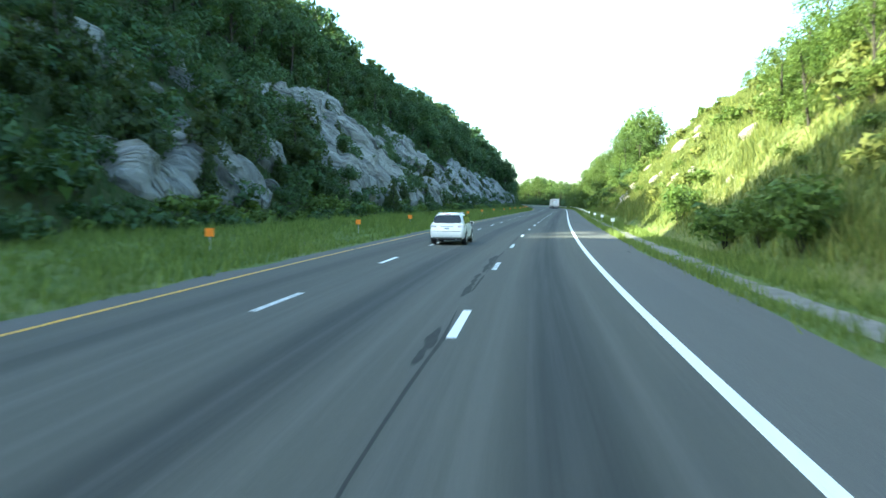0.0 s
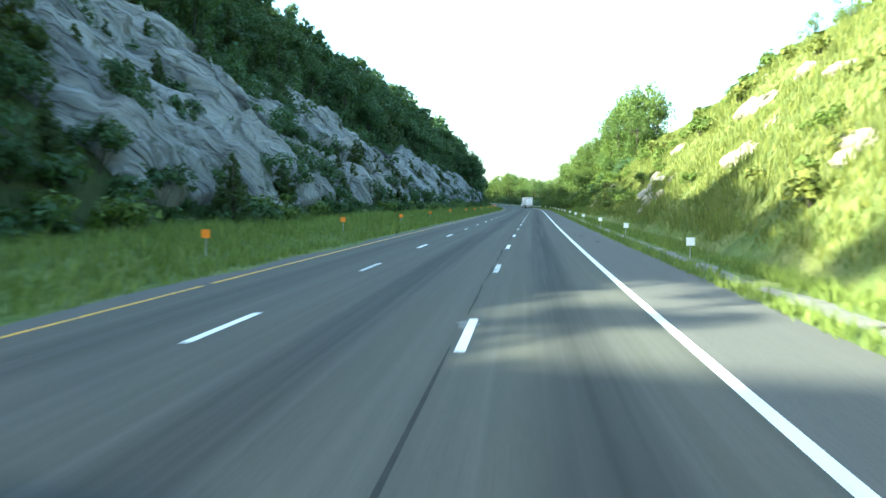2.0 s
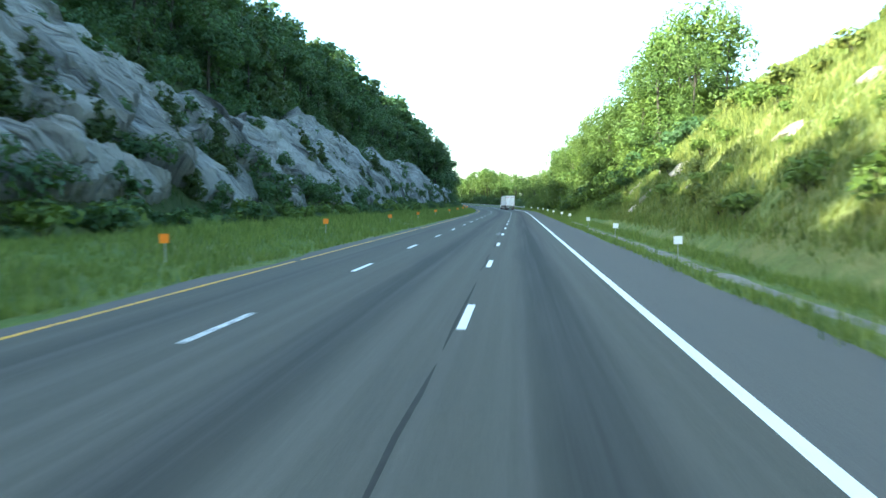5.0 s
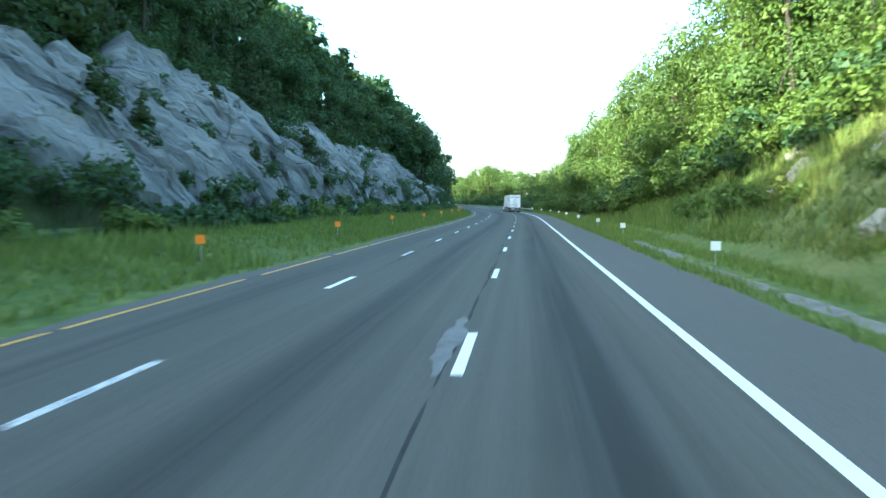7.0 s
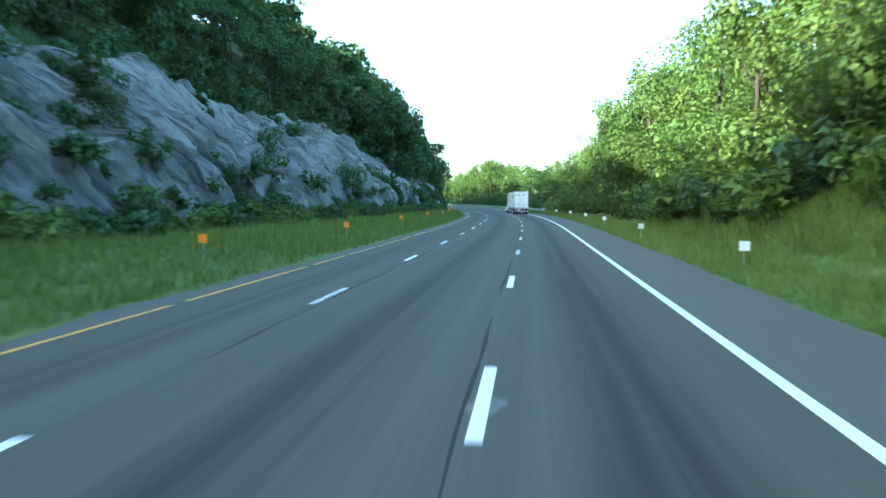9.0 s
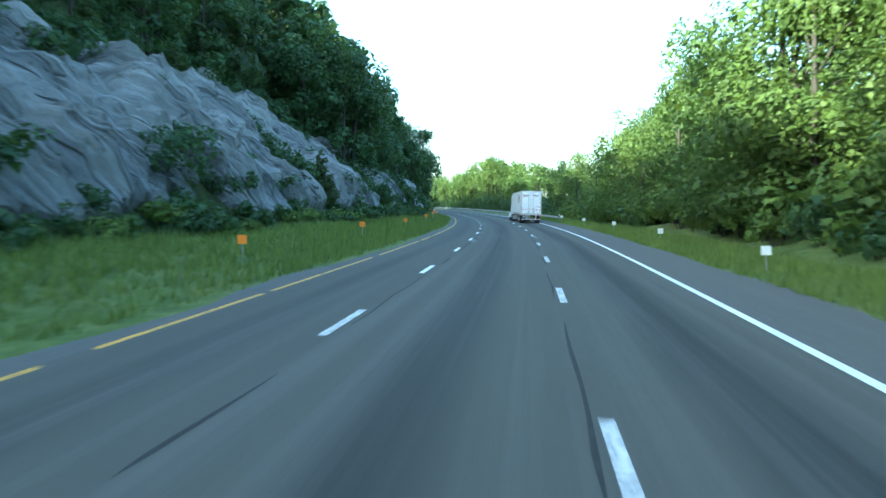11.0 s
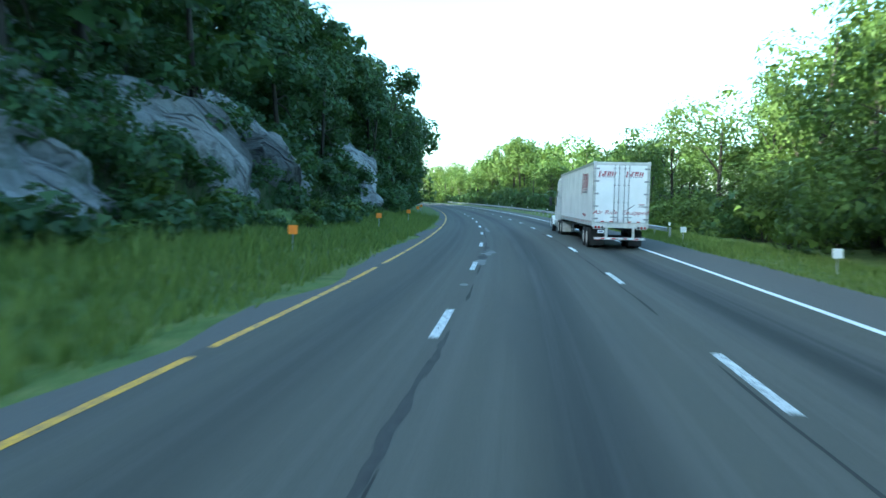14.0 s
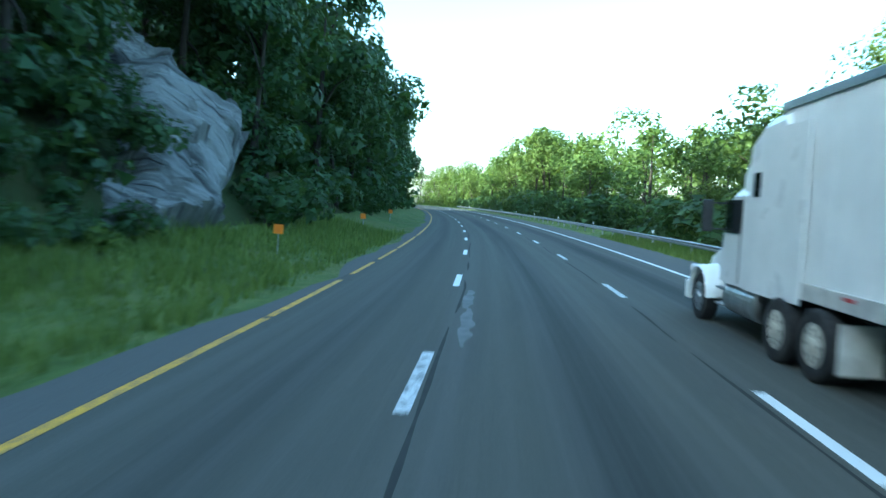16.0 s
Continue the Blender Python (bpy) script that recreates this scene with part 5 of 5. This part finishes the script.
def build_suv(m):
    """White sport utility car, y from its rear bumper to the front."""
    t = thing("car", m, "white sport utility car with dark rear window", "car")

    def sec(y, w, zb, zt, crown=0.02):
        h = [(0.0, zb), (w * 0.86, zb), (w * 0.97, zb + 0.1), (w, zb + (zt - zb) * 0.45), (w * 0.985, zb + (zt - zb) * 0.78), (w * 0.95, zt - 0.03), (w * 0.86, zt), (0.0, zt + crown)]
        return [(x, y, z) for x, z in h] + [(-x, y, z) for x, z in h[-2:0:-1]]
    loft("body", [sec(0.0, 0.74, 0.50, 0.74), sec(0.04, 0.83, 0.40, 0.80), sec(0.12, 0.88, 0.34, 0.98), sec(0.22, 0.905, 0.32, 1.06), sec(0.9, 0.925, 0.28, 1.08),
                  sec(2.3, 0.925, 0.26, 1.06), sec(3.35, 0.92, 0.27, 1.03), sec(3.6, 0.915, 0.28, 1.0), sec(4.2, 0.89, 0.3, 0.93), sec(4.55, 0.82, 0.33, 0.84), sec(4.72, 0.68, 0.4, 0.68)],
         WHITE_BODY, t, "glossy white car body")

    def top(y, wb, wr, zb, zr):
        h = [(wb, zb), (wb * 0.66 + wr * 0.34, zb + (zr - zb) * 0.4), (wr + 0.02, zr - 0.16), (wr - 0.03, zr - 0.06), (wr - 0.13, zr - 0.01), (wr * 0.5, zr + 0.015), (0, zr + 0.025)]
        return [(x, y, z) for x, z in h] + [(-x, y, z) for x, z in h[-2::-1]]
    loft("cabin", [top(0.16, 0.86, 0.84, 1.0, 1.05), top(0.34, 0.87, 0.78, 1.0, 1.32), top(0.50, 0.875, 0.72, 1.0, 1.50), top(0.64, 0.875, 0.69, 1.02, 1.60), top(0.95, 0.875, 0.685, 1.03, 1.655),
                   top(1.6, 0.875, 0.69, 1.04, 1.68), top(2.2, 0.87, 0.685, 1.04, 1.665), top(2.7, 0.865, 0.69, 1.03, 1.58), top(3.15, 0.855, 0.75, 1.02, 1.28), top(3.5, 0.84, 0.8, 1.0, 1.04)], WHITE_BODY, t, "white roof and pillars")
    panel("rear_window", [(-0.62, 0.245, 1.15), (0.62, 0.245, 1.15), (0.75, 0.27, 1.20), (0.71, 0.395, 1.38), (0.60, 0.52, 1.53), (-0.60, 0.52, 1.53), (-0.71, 0.395, 1.38), (-0.75, 0.27, 1.20)], 0.05, GLASS_DARK, t, "dark tinted rear window")
    panel("windscreen", [(-0.6, 2.74, 1.6), (0.6, 2.74, 1.6), (0.76, 3.46, 1.1), (-0.76, 3.46, 1.1)], 0.02, GLASS_DARK, t, "dark windscreen")
    for sx in (-1, 1):
        for ya, yb, ta, tb in ((0.62, 1.02, 0.86, 1.05), (1.08, 1.92, 1.1, 1.93), (1.98, 2.86, 1.99, 2.45)):
            panel("side_window", [(sx * 0.885, ya, 1.1), (sx * 0.885, yb, 1.1), (sx * 0.735, tb, 1.54), (sx * 0.735, ta, 1.54)], 0.012 * sx, GLASS_DARK, t, "dark tinted side window")
        # tail lamp wraps the corner
        tl = loft("tail_lamp", [[(sx * x, y, z) for x, y, z in r] for r in (
            [(0.56, 0.10, 0.93), (0.56, 0.085, 1.0), (0.56, 0.13, 1.06), (0.56, 0.2, 1.05)], [(0.74, 0.105, 0.9), (0.74, 0.095, 1.0), (0.74, 0.15, 1.075), (0.74, 0.22, 1.06)],
            [(0.895, 0.16, 0.93), (0.905, 0.16, 1.0), (0.88, 0.21, 1.085), (0.86, 0.25, 1.07)], [(0.925, 0.42, 1.0), (0.928, 0.42, 1.03), (0.90, 0.44, 1.09), (0.88, 0.44, 1.08)])], CLEAR_LENS, t, "pale clear tail lamp")
        box("brake_lens", (0.05, 0.02, 0.05), (sx * 0.62, 0.092, 0.97), RED_LENS, tl, 0.006, "red brake lens")
        box("rear_reflector", (0.2, 0.02, 0.035), (sx * 0.62, 0.018, 0.56), RED_LENS, t, 0.006, "red bumper reflector")
        box("roof_rail", (0.04, 1.35, 0.03), (sx * 0.585, 1.6, 1.695), ALUMINIUM, t, 0.012, "silver roof rail")
        for y in (1.0, 1.6, 2.2):
            box("rail_foot", (0.04, 0.1, 0.06), (sx * 0.585, y, 1.665), ALUMINIUM, t, 0.008)
        mr = box("mirror", (0.2, 0.11, 0.15), (sx * 1.02, 2.78, 1.12), WHITE_BODY, t, 0.04, "white door mirror")
        box("mirror_glass", (0.15, 0.01, 0.1), (sx * 1.02, 2.722, 1.12), GLASS_DARK, mr)
        for y in (1.3, 2.15):
            box("door_handle", (0.03, 0.2, 0.035), (sx * 0.93, y, 0.92), WHITE_BODY, t, 0.01)
            box("door_gap", (0.006, 0.012, 0.7), (sx * 0.927, y - 0.28, 0.72), DARK_PLASTIC, t)
        box("sill_trim", (0.03, 2.0, 0.12), (sx * 0.915, 2.3, 0.32), DARK_PLASTIC, t, 0.01)
        for y in (0.98, 3.72):
            arch = [[(sx * 0.70, y + 0.40 * math.cos(a), 0.35 + 0.40 * math.sin(a)), (sx * 0.935, y + 0.40 * math.cos(a), 0.35 + 0.40 * math.sin(a)),
                     (sx * 0.93, y + 0.365 * math.cos(a), 0.35 + 0.365 * math.sin(a)), (sx * 0.70, y + 0.365 * math.cos(a), 0.35 + 0.365 * math.sin(a))] for a in np.linspace(-0.15, math.pi + 0.15, 15)]
            loft("wheel_arch", arch, DARK_PLASTIC, t, "dark wheel arch")
            wheel(t, sx * 0.82, y, 0.355, 0.235, RIM_ALLOY, sx, rim_label="silver alloy rim")
        hl = box("headlight", (0.3, 0.25, 0.14), (sx * 0.66, 4.5, 0.78), CLEAR_LENS, t, 0.05, "clear headlamp")
        drum("exhaust_pipe", 0.035, 0.2, (sx * 0.5, 0.07, 0.33), "y", STEEL, t, "", 14)
    box("spoiler", (1.22, 0.24, 0.045), (0, 0.60, 1.60), WHITE_BODY, t, 0.02, "white roof spoiler")
    box("high_brake_lamp", (0.34, 0.02, 0.025), (0, 0.477, 1.60), RED_LENS, t)
    box("tailgate_garnish", (0.72, 0.03, 0.05), (0, 0.085, 0.985), ALUMINIUM, t, 0.012, "bright tailgate strip")
    pl = box("number_plate", (0.31, 0.012, 0.155), (0, 0.055, 0.86), WHITE_SHEET, t, 0.004, "pale number plate")
    box("plate_bar", (0.22, 0.006, 0.05), (0, 0.047, 0.86), PLATE_INK, pl)
    box("bumper_trim", (1.58, 0.06, 0.11), (0, 0.045, 0.36), DARK_PLASTIC, t, 0.02, "dark lower bumper")
    box("bumper_step", (1.45, 0.05, 0.02), (0, 0.012, 0.735), DARK_PLASTIC, t, 0.006)
    box("underbody", (1.5, 4.2, 0.1), (0, 2.35, 0.3), CHASSIS, t, 0.02)
    w = box("rear_wiper", (0.42, 0.015, 0.02), (0.1, 0.2, 1.16), DARK_PLASTIC, t, 0.004)
    return t


TRUCK_S, TRUCK_U = 294.5, 2.2
build_trailer(road_pose(TRUCK_S, TRUCK_U))
build_tractor(road_pose(TRUCK_S + 13.4, TRUCK_U, 0.0, 0.6))
build_suv(road_pose(25.8, -3.45))


# ---- roadside things ----
def build_marker(m, sheet, label, group, two=False):
    """A reflector sheet on a thin steel post."""
    t = thing("marker_post", m, label, "marker post", group)
    drum("post", 0.022, 1.0, (0, 0, 0.35), "z", STEEL, t, "thin steel post", 8)
    if two:
        for sx in (-1, 1):
            box("reflector", (0.15, 0.012, 0.32), (sx * 0.09, -0.03, 0.84), sheet, t, 0.003)
    else:
        box("reflector", (0.33, 0.012, 0.31), (0, -0.03, 0.84), sheet, t, 0.003)
    return t


ORANGE_AT = (-5.5, 13.7, 33.6, 50.7, 70.2, 88.8, 107.6, 128.0, 149.0, 168.3, 187.7, 206.2, 226.4, 245.7, 262.9, 284.4, 304.4, 322.0, 342, 361)
for i, s in enumerate(ORANGE_AT):
    u = -10.5 - 0.15 * math.sin(i * 2.1)
    build_marker(road_pose(s, u, float(ground_height(s, u)) - 0.02, 2 * math.sin(i * 1.7)) @ pose(0, 0, 0, 0, 2.5 * math.sin(i * 3.1), 0), ORANGE,
                 "orange reflector on a thin post in long verge grass", "orange marker posts", i == 14)
WHITE_AT = (54.8, 75.0, 92.4, 113.6, 131.5, 149.8, 172.5, 188.0, 208.4, 228, 247, 266, 284, 302)
for i, s in enumerate(WHITE_AT):
    u = 7.25 + 0.1 * math.sin(i * 1.3)
    build_marker(road_pose(s, u, float(ground_height(s, u)) - 0.12, 2 * math.sin(i * 2.7)) @ pose(0, 0, 0, 0, 3 * math.sin(i * 1.9), 0), WHITE_SHEET,
                 "white reflector on a thin post beside the shoulder", "white marker posts")


def build_guardrail(s0, s1, u):
    """W-beam on steel posts, in panels of 3.8 m."""
    t = thing("guardrail", None, "galvanised steel guardrail on posts along the outer shoulder", "guardrail")
    prof = [(0.0, 0.46), (-0.05, 0.50), (-0.05, 0.55), (0.02, 0.60), (-0.05, 0.65), (-0.05, 0.70), (0.0, 0.74)]
    a = s0
    while a < s1:
        q = np.linspace(a, a + 3.86, 4)
        rings = []
        for s in q:
            rings.append([tuple(place(s, u + x, z)) for x, z in prof] + [tuple(place(s, u + x + 0.012, z)) for x, z in prof[::-1]])
        loft("rail_panel", rings, STEEL, t, smooth_faces=False)
        box("post", (0.11, 0.16, 1.3), tuple(place(a, u + 0.14, 0.1)), STEEL, t, 0.0)
        if int((a - s0) / 3.81) % 5 == 0:
            box("delineator", (0.14, 0.01, 0.2), tuple(place(a, u + 0.1, 0.95)), WHITE_SHEET, t, 0.0, "white reflector tab")
        a += 3.81


build_guardrail(306.0, 520.0, 7.3)


def build_outcrop(seed, s, u, size, squash):
    """A broken ledge of limestone showing through the bank."""
    rs2 = np.random.RandomState(seed)
    bm = bmesh.new()
    for k in range(4):
        a = bmesh.ops.create_icosphere(bm, subdivisions=3, radius=1.0)["verts"]
        off = Vector((rs2.uniform(-.5, .5), rs2.uniform(-.9, .9), rs2.uniform(-.35, .35)))
        sc = Vector((rs2.uniform(.4, .7), rs2.uniform(.6, 1.1), rs2.uniform(.3, .55)))
        for v in a:
            n = v.co.normalized()
            q = Vector([math.copysign(abs(c) ** 0.55, c) for c in n])
            w = float(fbm(n.x * 2.1 + k * 7 + seed, n.y * 2.1 + n.z * 1.7, 3, seed)) * 0.16
            v.co = Vector((q.x * sc.x, q.y * sc.y, q.z * sc.z)) * (1 + w) + off
    me = bm_mesh(bm, "rock_outcrop", WARM_ROCK)
    ob = link("rock_outcrop", me, m=road_pose(s, u, float(ground_height(s, u)) - 0.42 * size, rs2.uniform(-15, 15)) @ pose(0, 0, 0, rs2.uniform(-12, 12), -42, 0) @ Matrix.Diagonal((size, size * 1.3, size * squash, 1)))
    tagged(ob, "weathered pale limestone ledge in the grassy bank", "rock", "rock ledges on the bank")


rng = random.Random(12)
for i, (s, u, size) in enumerate(((68.7, 13.2, 1.3), (69.5, 15.0, 1.0), (91.0, 11.4, 1.2), (94.0, 11.8, 1.4), (97.0, 12.8, 1.1), (99.0, 15.4, 1.0), (103, 12.4, 1.0), (110.5, 13.8, 0.9),
                                  (30.5, 12.0, 0.9), (38, 14.5, 1.2), (45, 17.5, 1.3), (52, 12.5, 1.0), (58, 18.0, 1.3), (76, 19.5, 1.2), (84, 17.8, 1.4), (90, 20.5, 1.1), (106, 19.0, 1.3),
                                  (118, 12.6, 1.2), (124, 15.0, 1.2), (131, 12.2, 1.0), (141, 13.5, 1.4), (147, 12.2, 1.3), (152, 14.2, 1.5), (157, 12.6, 1.1), (163, 15.0, 1.4), (168, 18.5, 1.6), (176, 17.5, 1.3),
                                  (20, 11.2, 0.8), (12, 15.0, 1.1), (86.5, 10.7, 1.3), (84.5, 11.4, 0.9), (93.5, 12.5, 1.0), (95.5, 11.5, 0.9), (42.5, 11.4, 1.0), (44.5, 12.4, 0.9), (70, 13.6, 1.0), (88, 12.8, 0.8), (155, 12.6, 1.2), (157.5, 13.6, 1.0), (145, 10.6, 1.0), (171, 17.2, 1.4), (72, 18.5, 1.1), (80, 20, 1.2), (64, 16.5, 0.9), (101, 17.5, 1.0), (109, 16.2, 1.0), (120, 17.5, 1.1))):
    build_outcrop(200 + i, s, u, size * rng.uniform(0.6, 1.0), rng.uniform(0.7, 1.0))


def build_gutter():
    """A broken pale strip of concrete and rubble along the shoulder's edge."""
    r = random.Random(9)
    a = -15.0
    while a < 165:
        b = a + r.uniform(3, 9)
        q = np.linspace(a, b, max(4, int(b - a) * 2))
        w = np.interp(q, [40, 60], [0.36, 0.24]) + 0.10 * vnoise(q * 0.7, 0 * q, 71)
        w[0], w[-1] = 0.2, 0.2
        c = 7.12 + 0.1 * vnoise(q * 0.3, 0 * q, 72)
        zz = ground_height(q, c) + 0.03
        n = len(q)
        v = np.concatenate([place(q, c - w, zz - 0.03), place(q, c, zz + 0.02), place(q, c + w, zz), place(q, c + w, zz - 0.3), place(q, c - w, zz - 0.3)])
        f = [(k * n + i, k * n + i + 1, ((k + 1) % 5) * n + i + 1, ((k + 1) % 5) * n + i) for k in range(5) for i in range(n - 1)]
        tagged(link("gutter", mesh_of("gutter", v, f, CONCRETE)), "broken pale concrete gutter edge in the grass", "gutter", kind="structure")
        a = b + r.uniform(0.1, 1.2)


build_gutter()
